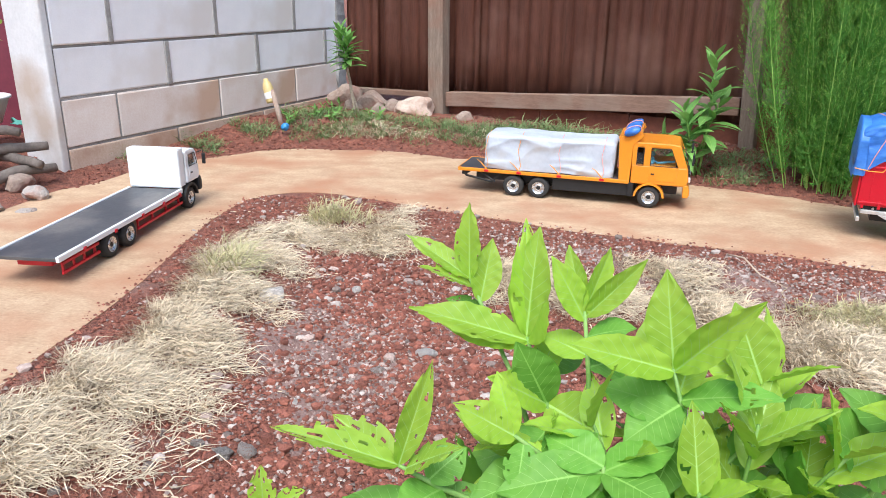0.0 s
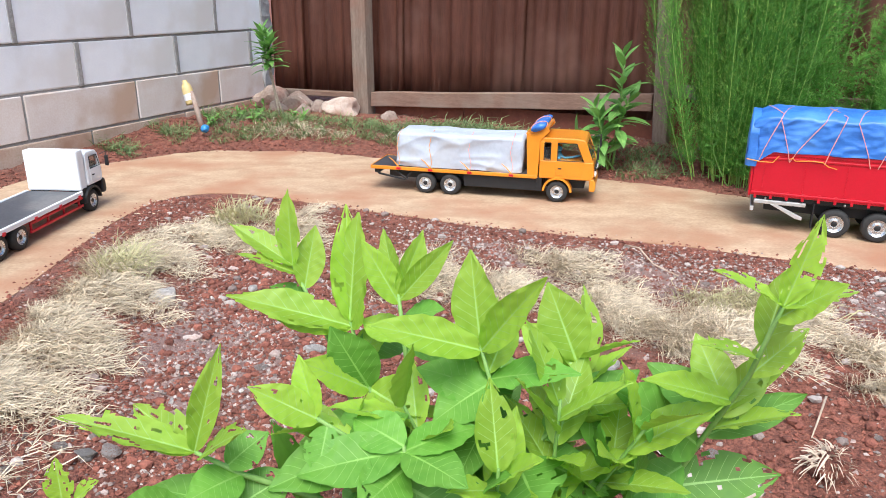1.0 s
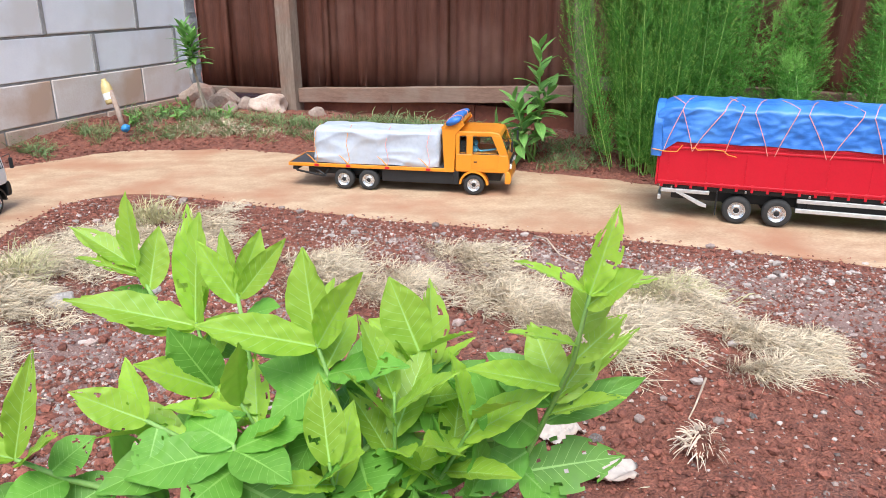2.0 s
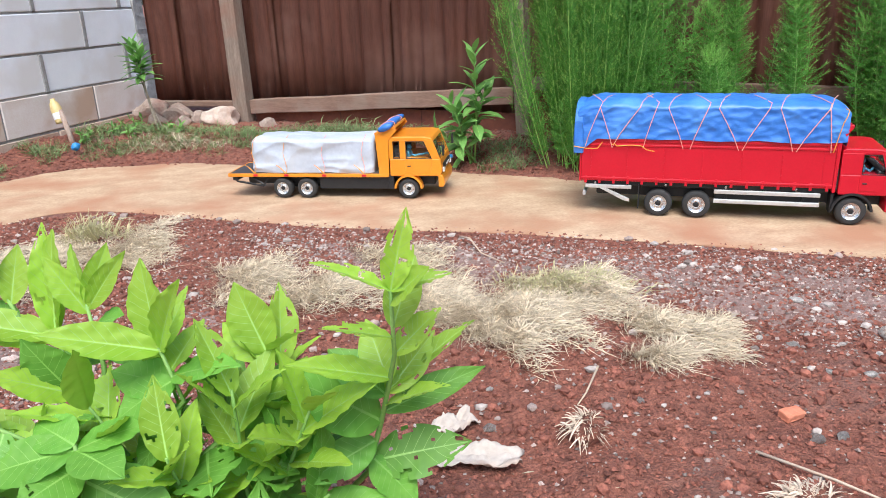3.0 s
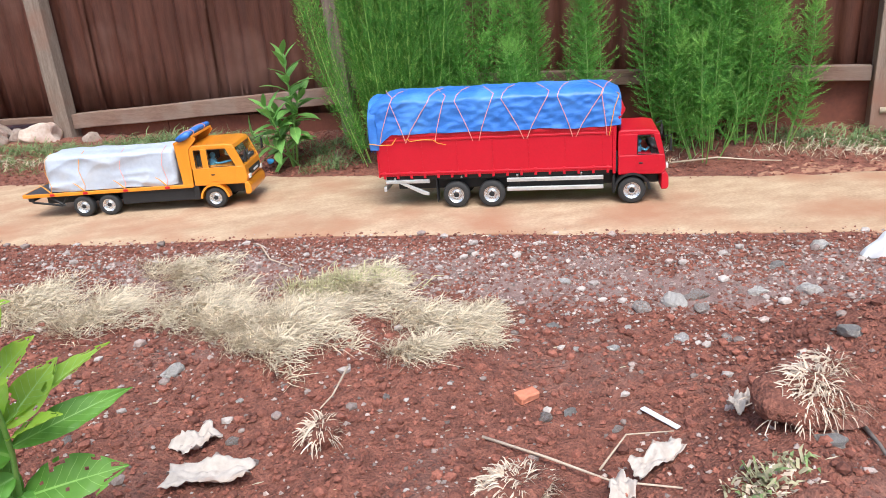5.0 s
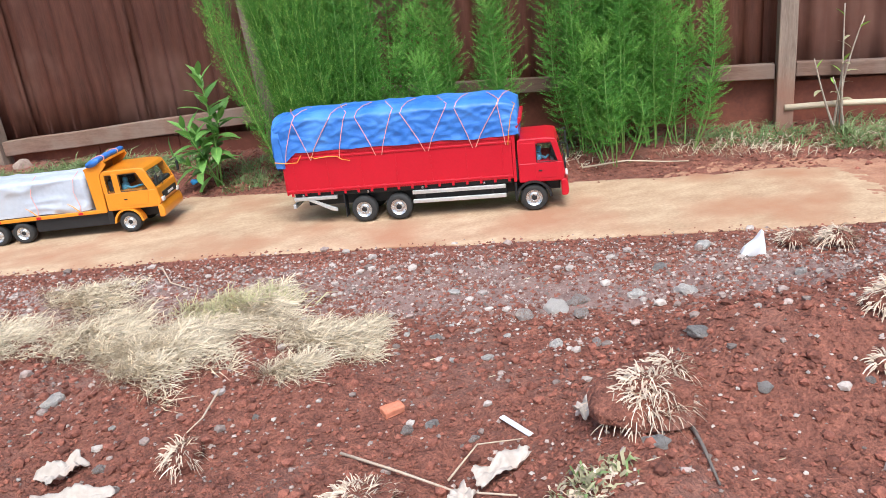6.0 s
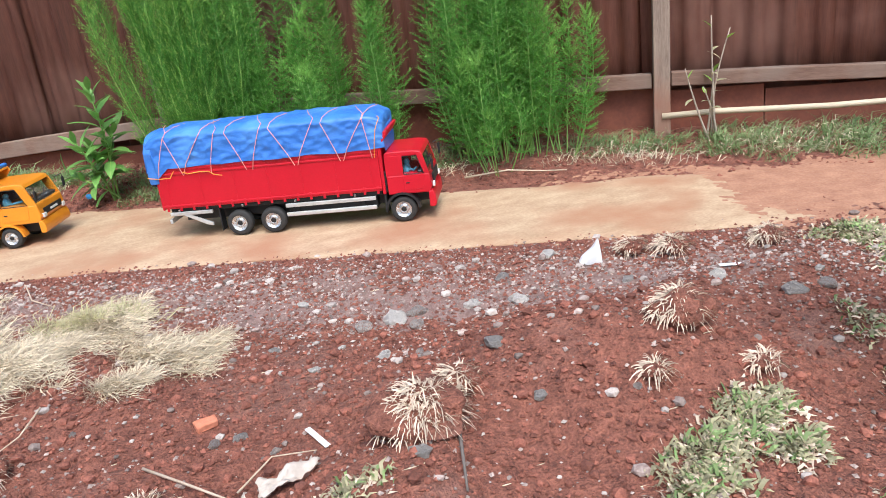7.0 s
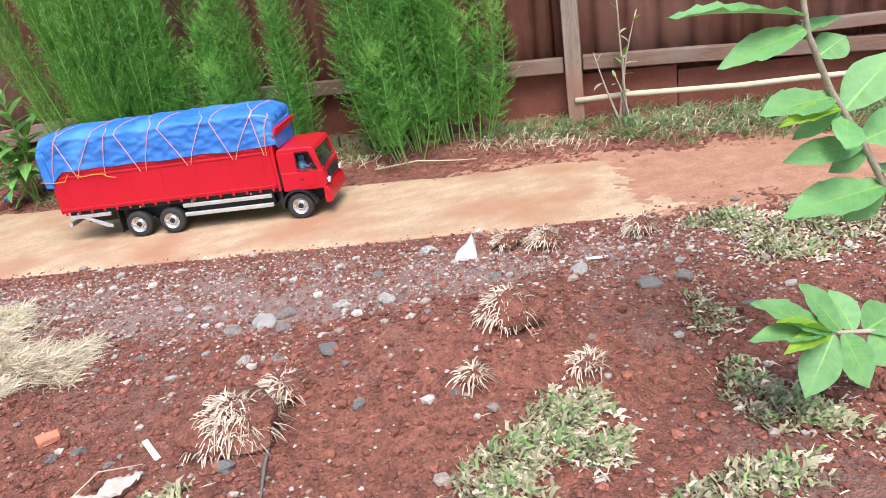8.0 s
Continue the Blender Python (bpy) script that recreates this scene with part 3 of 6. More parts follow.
    part("bumper", prism([(x1 - 0.010, 0.046), (x1 + 0.008, 0.046), (x1 + 0.013, 0.056), (x1 + 0.012, zb - 0.008), (x1 + 0.004, zb + 0.008), (x1 - 0.010, zb + 0.004)], -0.003, w + 0.003, 0.004), bumper_mat, parent)
    part("step", rbox(x0 - 0.008, front_x - r - 0.016, 0.004, 0.05, 0.035, zb + 0.002, 0.003), BLACK, parent)
    for y in (0.012, w - 0.034):
        part("headlight", rbox(x1 + 0.004, x1 + 0.012, y, y + 0.022, zb + 0.014, zb + 0.03, 0.003), LAMP, parent, "clear square headlight")
    for y, s in ((-0.001, -1), (w + 0.001, 1)):
        arm = part("mirror_arm", tube([(x1 - 0.006, y, zt - 0.02), (x1 + 0.014, y + s * 0.012, zt - 0.014), (x1 + 0.014, y + s * 0.014, zt - 0.03)], 0.0016, None, 5), BLACK, parent)
        part("mirror", rbox(x1 + 0.010, x1 + 0.017, y + s * 0.014 - 0.006, y + s * 0.014 + 0.006, zt - 0.062, zt - 0.026, 0.002), BLACK, arm)
    # plain doll at the wheel
    doll = bmesh.new()
    bmesh.ops.create_uvsphere(doll, u_segments=12, v_segments=8, radius=1, matrix=Matrix.Translation((x0 + 0.062, 0.05, zw + 0.006)) @ Matrix.Diagonal((0.014, 0.02, 0.02, 1)))
    bmesh.ops.create_uvsphere(doll, u_segments=12, v_segments=8, radius=0.010, matrix=Matrix.Translation((x0 + 0.064, 0.05, zw + 0.032)))
    tube([(x0 + 0.066, 0.04, zw + 0.014), (x0 + 0.085, 0.036, zw + 0.004), (x1 - 0.045, 0.045, zw + 0.012)], 0.005, 0.004, 6, doll)
    part("doll", doll, DOLL, parent, "plain blue driver doll", smooth=True)


def tarp_mesh(x0, x1, width, z_low, z_side, z_top, over, wrinkle, seed, nx=150, nc=64, end_drop=0.0, lean=0.0, round_end=0.05, folds=False):
    """A sheet over a load: up one side, over a crowned top, down the other, folded in at both ends."""
    bm = bmesh.new()
    length = x1 - x0
    prof = []
    for k in range(nc + 1):
        u = k / nc
        if u < 0.3:
            y, z = -over, z_low + (z_side - z_low) * u / 0.3
        elif u > 0.7:
            y, z = width + over, z_low + (z_side - z_low) * (1 - u) / 0.3
        else:
            v = (u - 0.3) / 0.4
            y, z = -over + (width + 2 * over) * v, z_side + (z_top - z_side) * (1 - (2 * v - 1) ** 4)
        prof.append((y, z))
    rows = []
    for i in range(nx + 1):
        s = i / nx
        x = x0 + length * s
        row = []
        for k, (y, z) in enumerate(prof):
            n1 = noise.noise((x * 9 + seed, y * 9, z * 18))
            n2 = 1 - abs(noise.noise((x * 34 + seed, y * 30 + 5, z * 46 + x * 12)))
            n3 = 1 - abs(noise.noise((x * 16 + z * 30 + seed, y * 16, z * 22 - x * 9)))
            n4 = 1 - abs(noise.noise((x * 14 - z * 34 + seed * 2, y * 20, z * 15 + x * 6)))
            d = wrinkle * (0.7 * n1 + 0.5 * (n2 - 0.8) + 1.1 * (n3 ** 3 - 0.5) + 0.9 * (n4 ** 4 - 0.4))
            if folds:
                f1 = 1 - abs(noise.noise((x * 6 + z * 13 + seed, y * 8, z * 7 - x * 3)))
                f2 = 1 - abs(noise.noise((x * 5 - z * 15 + seed * 2, y * 9, z * 9 + x * 3)))
                d = wrinkle * (1.3 * (f1 ** 5 - 0.3) + 1.1 * (f2 ** 5 - 0.3) + 0.35 * n1 + 0.2 * (n2 - 0.8))
            side = -1 if k < nc * 0.3 else 1 if k > nc * 0.7 else 0
            yy, zz = y + side * d, z + (d * 0.8 if side == 0 else 0)
            hem = max(0, 1 - (z - z_low) / 0.03) if side else 0
            zz += hem * (0.006 * noise.noise((x * 9 + seed, side, 2)) - end_drop * max(0, 1 - s * 12))
            cut = max(0.0, (round_end - min(s, 1 - s)) / round_end)
            zz -= (z_top - z_side) * 1.3 * cut * cut * (1 if side == 0 else max(0, (z - z_low) / (z_side - z_low)))
            yy -= side * 0.008 * cut * cut
            row.append(bm.verts.new((x + lean * (zz - z_low), yy, zz)))
        rows.append(row)
    for a, b in zip(rows, rows[1:]):
        for k in range(nc):
            bm.faces.new((a[k], b[k], b[k + 1], a[k + 1]))
    for row, sgn in ((rows[0], -1), (rows[-1], 1)):
        q = nc // 2
        inner = [bm.verts.new((v.co.x + sgn * 0.006 * noise.noise((v.co.y * 20, v.co.z * 20, seed)), v.co.y * 0.86 + width * 0.07, v.co.z * 0.94)) for v in row]
        for k in range(nc):
            bm.faces.new((row[k], row[k + 1], inner[k + 1], inner[k]))
        for k in range(q):
            if k + 1 < nc - k - 1:
                bm.faces.new((inner[k], inner[k + 1], inner[nc - k - 1], inner[nc - k]))
            else:
                bm.faces.new((inner[k], inner[k + 1], inner[nc - k])) if k + 1 == nc - k - 1 else None
    bmesh.ops.recalc_face_normals(bm, faces=bm.faces)
    return bm


def red_truck():
    t = thing("toy_truck", pose(1.513, 2.108, 0, 0, 0, -24.2), "red model cargo truck with roped blue tarp on the path", "toy truck", "model truck convoy")
    w = 0.205
    wheels(t, (0.0, 0.116), 0.555, w, 0.0435, 0.034)
    part("chassis", rbox(-0.20, 0.64, 0.05, w - 0.05, 0.055, 0.1, 0.004), BLACK, t)
    part("underbody", rbox(-0.23, 0.49, 0.012, w - 0.012, 0.095, 0.112, 0.002), BLACK, t)
    part("battery_box", rbox(0.17, 0.47, 0.022, w - 0.03, 0.05, 0.096, 0.004), BLACK, t)
    part("mudflap", rbox(-0.064, -0.060, 0.004, 0.04, 0.022, 0.10, 0.001), BLACK, t)
    for x0, x1 in ((-0.245, 0.495),):
        for y0, y1 in ((-0.002, 0.006), (w - 0.006, w + 0.002)):
            side = part("side_panel", rbox(x0, x1, y0, y1, 0.112, 0.255, 0.002), RED, t)
            out = y0 - 0.003 if y0 < 0.1 else y1 - 0.001
            part("top_rail", rbox(x0, x1, out, out + 0.004, 0.240, 0.250, 0.0015), RED, side)
            part("top_rail", rbox(x0, x1, out, out + 0.004, 0.226, 0.233, 0.0015), RED, side)
            part("bottom_rail", rbox(x0, x1, out, out + 0.004, 0.118, 0.125, 0.0015), RED, side)
            for k in range(17):
                x = x0 + 0.014 + k * (x1 - x0 - 0.028) / 16
                part("tab", rbox(x - 0.004, x + 0.004, out + 0.0006, out + 0.004, 0.104, 0.128, 0.001), RED, side)
            for k in range(7):
                x = x0 + 0.03 + k * (x1 - x0 - 0.06) / 6
                part("seam", rbox(x - 0.0012, x + 0.0012, out + 0.0018, out + 0.004, 0.126, 0.226, 0.0005), RED, side)
    part("tailgate", rbox(-0.252, -0.2455, 0.0, w, 0.108, 0.262, 0.002), RED, t)
    part("headboard", prism([(0.4955, 0.1), (0.505, 0.1), (0.507, 0.255), (0.532, 0.295), (0.532, 0.303), (0.522, 0.303), (0.4955, 0.262)], -0.002, w + 0.002, 0.002), RED, t)
    for x in (-0.2, 0.02, 0.2, 0.4):
        part("clip", rbox(x - 0.003, x + 0.003, 0.004, 0.012, 0.099, 0.106, 0.001), CHROME, t)
    # silver guards
    for z in (0.052, 0.082):
        part("side_guard", rbox(0.166, 0.468, 0.002, 0.010, z, z + 0.013, 0.002), ALU, t, "brushed silver side guard")
    part("guard_post", rbox(0.20, 0.206, 0.011, 0.02, 0.05, 0.1, 0.001), BLACK, t)
    part("guard_post", rbox(0.42, 0.426, 0.011, 0.02, 0.05, 0.1, 0.001), BLACK, t)
    part("rear_guard", rbox(-0.232, -0.085, 0.002, 0.012, 0.086, 0.098, 0.002), ALU, t, "brushed silver rear guard")
    part("rear_guard", prism([(-0.185, 0.086), (-0.165, 0.086), (-0.09, 0.054), (-0.09, 0.044), (-0.11, 0.048)], 0.002, 0.010, 0.001), ALU, t, "slanting silver rear guard")
    part("rear_bar", rbox(-0.24, -0.23, 0.004, w - 0.004, 0.06, 0.075, 0.002), ALU, t)
    cab(t, 0.512, 0.652, w, 0.094, 0.158, 0.232, 0.018, RED, 0.555, 0.0435, [(0.570, 0.634)], RED, BLACK)
    part("grille", rbox(0.653, 0.660, 0.04, w - 0.04, 0.115, 0.145, 0.002), BLACK, t)
    part("air_stack", rbox(0.503, 0.511, 0.006, 0.026, 0.105, 0.17, 0.002), BLACK, t)
    # tarp, rear flap and ropes
    part("tarp", tarp_mesh(-0.262, 0.520, w, 0.250, 0.352, 0.372, 0.009, 0.0042, 3.0, end_drop=0.05, round_end=0.09), BLUE_TARP, t, "creased blue plastic tarpaulin", smooth=True)
    flap = tarp_mesh(-0.272, -0.240, w, 0.20, 0.31, 0.36, 0.010, 0.004, 8.0, 8, 30)
    part("tarp_flap", flap, BLUE_TARP, t, "loose blue tarpaulin end", smooth=True)
    low = [(-0.235, -0.19), (-0.15, -0.19), (-0.15, -0.07), (-0.055, -0.02), (0.065, 0.015), (0.085, 0.13), (0.225, 0.16), (0.235, 0.30), (0.375, 0.33), (0.385, 0.46), (0.478, 0.462), (0.485, 0.508)]
    for k, (xl, xt) in enumerate(low):
        sag = 0.028 * max(0, (0.09 - min((xt + 0.262) / 0.78, (0.52 - xt) / 0.78)) / 0.09) ** 2
        pts = [(xl, -0.007, 0.222), (xl + (xt - xl) * 0.25, -0.013, 0.262), (xl + (xt - xl) * 0.65, -0.014, 0.31), (xt, -0.013, 0.349 - sag), (xt + 0.006, 0.004, 0.364 - sag), (xt + 0.018 * (-1) ** k, 0.05, 0.3735 - sag), (xt + 0.035 * (-1) ** k, w * 0.5, 0.3745 - sag)]
        part("rope", tube(pts, 0.0013, None, 5), ROPE_YELLOW if k == 11 else ROPE, t)
    part("rope_knot", tube([(-0.15, -0.010, 0.232), (-0.142, -0.018, 0.237), (-0.135, -0.012, 0.228), (-0.09, -0.012, 0.232), (-0.06, -0.012, 0.230), (-0.045, -0.013, 0.219), (-0.02, -0.010, 0.213)], 0.0017, 0.0013, 6), ROPE_YELLOW, t, "knotted orange rope end")
    part("rope_knot", tube([(-0.27, -0.014, 0.225), (-0.23, -0.014, 0.219), (-0.195, -0.012, 0.219), (-0.18, -0.01, 0.240)], 0.0016, 0.0013, 6), ROPE_YELLOW, t, "knotted orange rope end")


def yellow_truck():
    t = thing("toy_truck", pose(0.287, 2.655, 0, 0, 0, -16.0), "orange model flatbed truck with silver-grey tarped load", "toy truck", "model truck convoy")
    w = 0.195
    wheels(t, (0.0, 0.093), 0.478, w, 0.038, 0.03)
    part("chassis", rbox(-0.15, 0.57, 0.045, w - 0.045, 0.045, 0.078, 0.004), BLACK, t)
    part("side_skirt", rbox(0.142, 0.42, 0.010, 0.018, 0.035, 0.080, 0.002), BLACK, t)
    part("side_skirt", rbox(0.142, 0.42, w - 0.018, w - 0.010, 0.035, 0.080, 0.002), BLACK, t)
    part("tail_frame", tube([(-0.19, 0.012, 0.078), (-0.18, 0.012, 0.062), (-0.08, 0.012, 0.045), (-0.055, 0.012, 0.075)], 0.0045, None, 6), BLACK, t)
    part("tail_frame", tube([(-0.12, 0.012, 0.078), (-0.07, 0.012, 0.045)], 0.004, None, 6), BLACK, t)
    part("tail_bar", rbox(-0.195, -0.175, 0.006, w - 0.006, 0.066, 0.079, 0.002), BLACK, t)
    part("deck", rbox(-0.205, 0.405, 0.006, w - 0.006, 0.079, 0.0935, 0.002), DECK, t, "dark flat deck")
    for y0 in (-0.002, w - 0.006):
        part("deck_rail", rbox(-0.205, 0.405, y0, y0 + 0.008, 0.081, 0.094, 0.002), ORANGE, t)
    for x in (-0.1, 0.02, 0.165, 0.315):
        part("tie_hook", rbox(x - 0.008, x + 0.008, -0.005, -0.001, 0.084, 0.092, 0.001), RED, t, "small red tie-down hook")
    part("rear_board", rbox(-0.209, -0.2055, 0.0, w, 0.081, 0.094, 0.001), ORANGE, t)
    part("tarp", tarp_mesh(-0.112, 0.352, w, 0.096, 0.214, 0.222, -0.006, 0.0055, 21.0, lean=0.03, round_end=0.03, folds=True), GREY_TARP, t, "creased silver-grey tarpaulin", smooth=True)
    for x in (-0.1, 0.02, 0.165, 0.315):
        part("rope", tube([(x, -0.004, 0.094), (x + 0.006, -0.003, 0.115), (x - 0.005, -0.002, 0.17), (x + 0.003, 0.003, 0.213), (x + 0.004, 0.05, 0.229)], 0.001, None, 5), ROPE_YELLOW if x < 0.1 else ROPE, t)
        part("rope_tail", tube([(x, -0.005, 0.096), (x - 0.02, -0.006, 0.118), (x - 0.035, -0.005, 0.128)], 0.0022, 0.001, 5), ROPE_YELLOW, t)
    for y0 in (-0.001, w - 0.007):
        part("headboard_side", prism([(0.372, 0.094), (0.408, 0.082), (0.412, 0.215), (0.444, 0.250), (0.440, 0.258), (0.364, 0.234)], y0, y0 + 0.008, 0.0015), ORANGE, t)
    # shade under the overhang is put into this board's darker orange
    part("headboard_back", rbox(0.380, 0.386, 0.007, w - 0.007, 0.094, 0.243, 0.001), ORANGE_SHADED, t)
    part("headboard_top", prism([(0.364, 0.234), (0.440, 0.258), (0.437, 0.265), (0.362, 0.241)], -0.002, w + 0.002, 0.001), ORANGE, t)
    roll = bmesh.new()
    for k in range(26):
        a = k / 25
        tw = 0.003 * math.sin(a * 21)
        ring = [roll.verts.new((0.404 + 0.026 * math.cos(b) * 0.96 + tw, -0.012 + a * (w + 0.024), 0.262 + 0.026 * math.cos(b) * 0.32 + 0.0125 * math.sin(b) + 0.002 * noise.noise((a * 9, b * 2, 0)))) for b in np.linspace(0, 2 * math.pi, 14, endpoint=False)]
        if k:
            for j in range(14):
                roll.faces.new((prev[j], prev[(j + 1) % 14], ring[(j + 1) % 14], ring[j]))
        else:
            roll.faces.new(ring[::-1])
        prev = ring
    roll.faces.new(prev)
    part("rolled_tarp", roll, BLUE_TARP, t, "rolled blue tarpaulin tied on top", smooth=True)
    for a in (0.03, 0.15):
        ring = [(0.404 + 0.028 * math.cos(b), a, 0.262 + 0.028 * math.cos(b) * 0.32 + 0.0145 * math.sin(b)) for b in np.linspace(0, 2 * math.pi, 18)]
        part("tie_rope", tube(ring, 0.0016, None, 5), ROPE, t)
    cab(t, 0.412, 0.598, w, 0.084, 0.150, 0.226, 0.028, ORANGE, 0.478, 0.038, [(0.428, 0.450), (0.474, 0.566)], ORANGE, ORANGE, 0.006)
    part("grille", rbox(0.600, 0.607, 0.03, w - 0.03, 0.106, 0.128, 0.002), BLACK, t)
    part("name_bar", rbox(0.6075, 0.609, 0.07, w - 0.07, 0.113, 0.121, 0.0005), WHITE, t)


def white_truck():
    t = thing("toy_truck", pose(-0.86, 1.937, 0, 0, 0, 84.6), "white model flatbed truck with red side guards, empty deck", "toy truck", "model truck convoy")
    w = 0.185
    wheels(t, (0.0, 0.096), 0.497, w, 0.0365, 0.03)
    part("chassis", rbox(-0.2, 0.58, 0.045, w - 0.045, 0.042, 0.068, 0.003), RED, t, "red painted chassis")
    part("deck", rbox(-0.24, 0.436, 0.008, w - 0.008, 0.07, 0.080, 0.0015), DECK, t, "empty dark grey deck")
    for y0 in (-0.002, w - 0.007):
        part("deck_edge", rbox(-0.24, 0.436, y0, y0 + 0.009, 0.068, 0.083, 0.002), WHITE, t)
    for x in (-0.13, 0.02, 0.17, 0.30, 0.41):
        part("tie_hook", rbox(x - 0.006, x + 0.006, -0.005, -0.001, 0.064, 0.074, 0.001), RED, t)
    for x0, x1 in ((0.15, 0.44), (-0.22, -0.055)):
        guard = part("side_guard", rbox(x0, x1, 0.004, 0.010, 0.030, 0.038, 0.0015), RED, t, "red ladder side guard")
        part("guard_rail", rbox(x0, x1, 0.004, 0.010, 0.054, 0.062, 0.0015), RED, guard)
        for k in range(4):
            x = x0 + 0.01 + k * (x1 - x0 - 0.026) / 3
            part("guard_post", rbox(x, x + 0.006, 0.0105, 0.016, 0.028, 0.070, 0.001), RED, guard)
    part("box", rbox(0.437, 0.478, 0.004, w - 0.004, 0.080, 0.212, 0.006), WHITE, t, "tall plain white box behind the cab")
    cab(t, 0.481, 0.572, w, 0.088, 0.142, 0.196, 0.014, WHITE, 0.497, 0.0365, [(0.502, 0.562)], BLACK, BLACK)
    part("grille", rbox(0.573, 0.579, 0.03, w - 0.03, 0.105, 0.13, 0.002), BLACK, t)


red_truck()
yellow_truck()
white_truck()

# ---- leaves and plants ----
def leaf_mesh(name, length, width, mat, fold=0.25, droop=0.2, bite=0.0, seed=0, nu=14, nv=8, tip=0.85, veins=0):
    """One leaf along +x: pointed, folded along a raised pale midrib with side veins, wavy rims and, where eaten, ragged holes."""
    def surface(u, v):
        w = width * 0.5 * (math.sin(math.pi * min(1, max(0.0, u) ** tip)) ** (0.7 + 0.35 * u)) + 0.0008
        wav = 0.07 * width * noise.noise((u * 6 + seed, v * 2, seed * 3.1)) * abs(v)
        z = abs(v) * w * fold - droop * length * u * u + wav + 0.02 * width * math.sin(u * 40 + abs(v) * 4) * abs(v)
        return (length * (u - 0.12 * droop * u * u), v * w, z)

    def eaten(u, v):
        return bite and u > 0.15 and abs(v) > 0.15 and noise.noise((u * 7 + seed * 7.3, v * 3.0, seed)) + 0.35 * (u - 0.5) + 0.25 * (abs(v) - 0.5) > 0.55 - bite
    verts = [surface(i / nu, 2 * j / nv - 1) for i in range(nu + 1) for j in range(nv + 1)]
    faces, mats = [], []
    for i in range(nu):
        for j in range(nv):
            if not eaten((i + 0.5) / nu, 2 * (j + 0.5) / nv - 1):
                a = i * (nv + 1) + j
                faces.append((a, a + 1, a + nv + 2, a + nv + 1))
                mats.append(0)
    base = len(verts)
    c = nv // 2
    for i in range(nu + 1):
        x, y, z = verts[i * (nv + 1) + c]
        r = 0.022 * width * (1.15 - i / nu)
        verts += [(x, -r, z + 0.0006), (x, r, z + 0.0006)]
    for i in range(nu - 1):
        a = base + 2 * i
        faces.append((a, a + 1, a + 3, a + 2))
        mats.append(1)
    for k in range(veins):
        for s in (-1, 1):
            u0 = 0.12 + 0.7 * k / veins
            run = [(u0 + 0.16 * f, s * 0.86 * f) for f in (0, 0.25, 0.5, 0.75, 1)]
            for (ua, va), (ub, vb) in zip(run, run[1:]):
                if eaten(ua, va) or eaten(ub, vb):
                    break
                a = len(verts)
                h = 0.0035
                verts += [(x, y, z + 0.0005) for x, y, z in (surface(ua - h, va), surface(ua + h, va), surface(ub + h * 0.7, vb), surface(ub - h * 0.7, vb))]
                faces.append((a, a + 1, a + 2, a + 3))
                mats.append(1)
    me = raw(name, verts, faces, mat)
    me.materials.append(MIDRIB if mat in (LEAF, SHRUB, WEED, WHIP) else MIDRIB_DEEP)
    me.polygons.foreach_set("material_index", mats)
    me.polygons.foreach_set("use_smooth", [True] * len(faces))
    return me


def put_leaf(me, parent, at, way, up, name="leaf", size=1.0, broad=None):
    x = Vector(way).normalized()
    z = Vector(up) - x * Vector(up).dot(x)
    z = z.normalized() if z.length > 1e-4 else x.orthogonal().normalized()
    y = z.cross(x)
    ob = new(name, me)
    ob.parent = parent
    ob.matrix_local = Matrix.Translation(at) @ Matrix((x, y, z)).transposed().to_4x4() @ Matrix.Diagonal((size, broad or size, size, 1))
    return ob


def bend(a, b, sag, n=8):
    a, b, s = Vector(a), Vector(b), Vector(sag)
    return [a.lerp(b, i / n) + s * math.sin(math.pi * i / n) for i in range(n + 1)]


def leafy_stem(plant, base, top, sag, meshes, count, rnd, r0=0.005, first=0.3, size0=1.0, size1=0.7, mat=STEM):
    path = bend(base, top, sag)
    part("stem", tube(path, r0, r0 * 0.4, 7), mat, plant, smooth=True)
    turn = rnd.random() * 6.28
    for k in range(count):
        f = first + (1 - first) * (k + 0.5) / count
        i = min(int(f * (len(path) - 1)), len(path) - 2)
        p = path[i].lerp(path[i + 1], f * (len(path) - 1) - i)
        axis = (path[i + 1] - path[i]).normalized()
        turn += 2.4 + rnd.uniform(-0.3, 0.3)
        side = Matrix.Rotation(turn, 3, axis) @ axis.orthogonal().normalized()
        g = (f - first) / (1 - first)
        spread = math.radians(80 - 52 * g + rnd.uniform(-10, 10))
        way = axis * math.cos(spread) + side * math.sin(spread)
        up = axis * math.sin(spread) - side * math.cos(spread) + Vector((0, 0, 0.4))
        young = g > 0.55
        me = rnd.choice(meshes[1] if young else meshes[0])
        put_leaf(me, plant, p, way, up, size=(size0 + (size1 - size0) * g) * rnd.uniform(0.82, 1.15))
    return path[-1]


def placed_stem(plant, origin, path, leaves, choose, rnd, r0, mat, wide):
    """A stem through world places; each leaf by how far up the stem it sits, heading, pitch, length, width, bites and whether it is young."""
    path = [Vector(p) - Vector(origin) for p in path]
    part("stem", tube(path, r0, r0 * 0.45, 7), mat, plant, smooth=True)
    for f, heading, pitch, length, width, bite, young in leaves:
        k = min(int(f * (len(path) - 1)), len(path) - 2)
        p = path[k].lerp(path[k + 1], f * (len(path) - 1) - k)
        a, b = radians(heading), radians(pitch)
        way = Vector((math.cos(a) * math.cos(b), math.sin(a) * math.cos(b), math.sin(b)))
        up = Vector((rnd.uniform(-0.7, 0.7), -0.45 + rnd.uniform(-0.35, 0.35), 0.85))
        put_leaf(choose(young, bite), plant, p, way, up, size=length / 0.12, broad=wide * width / 0.05)


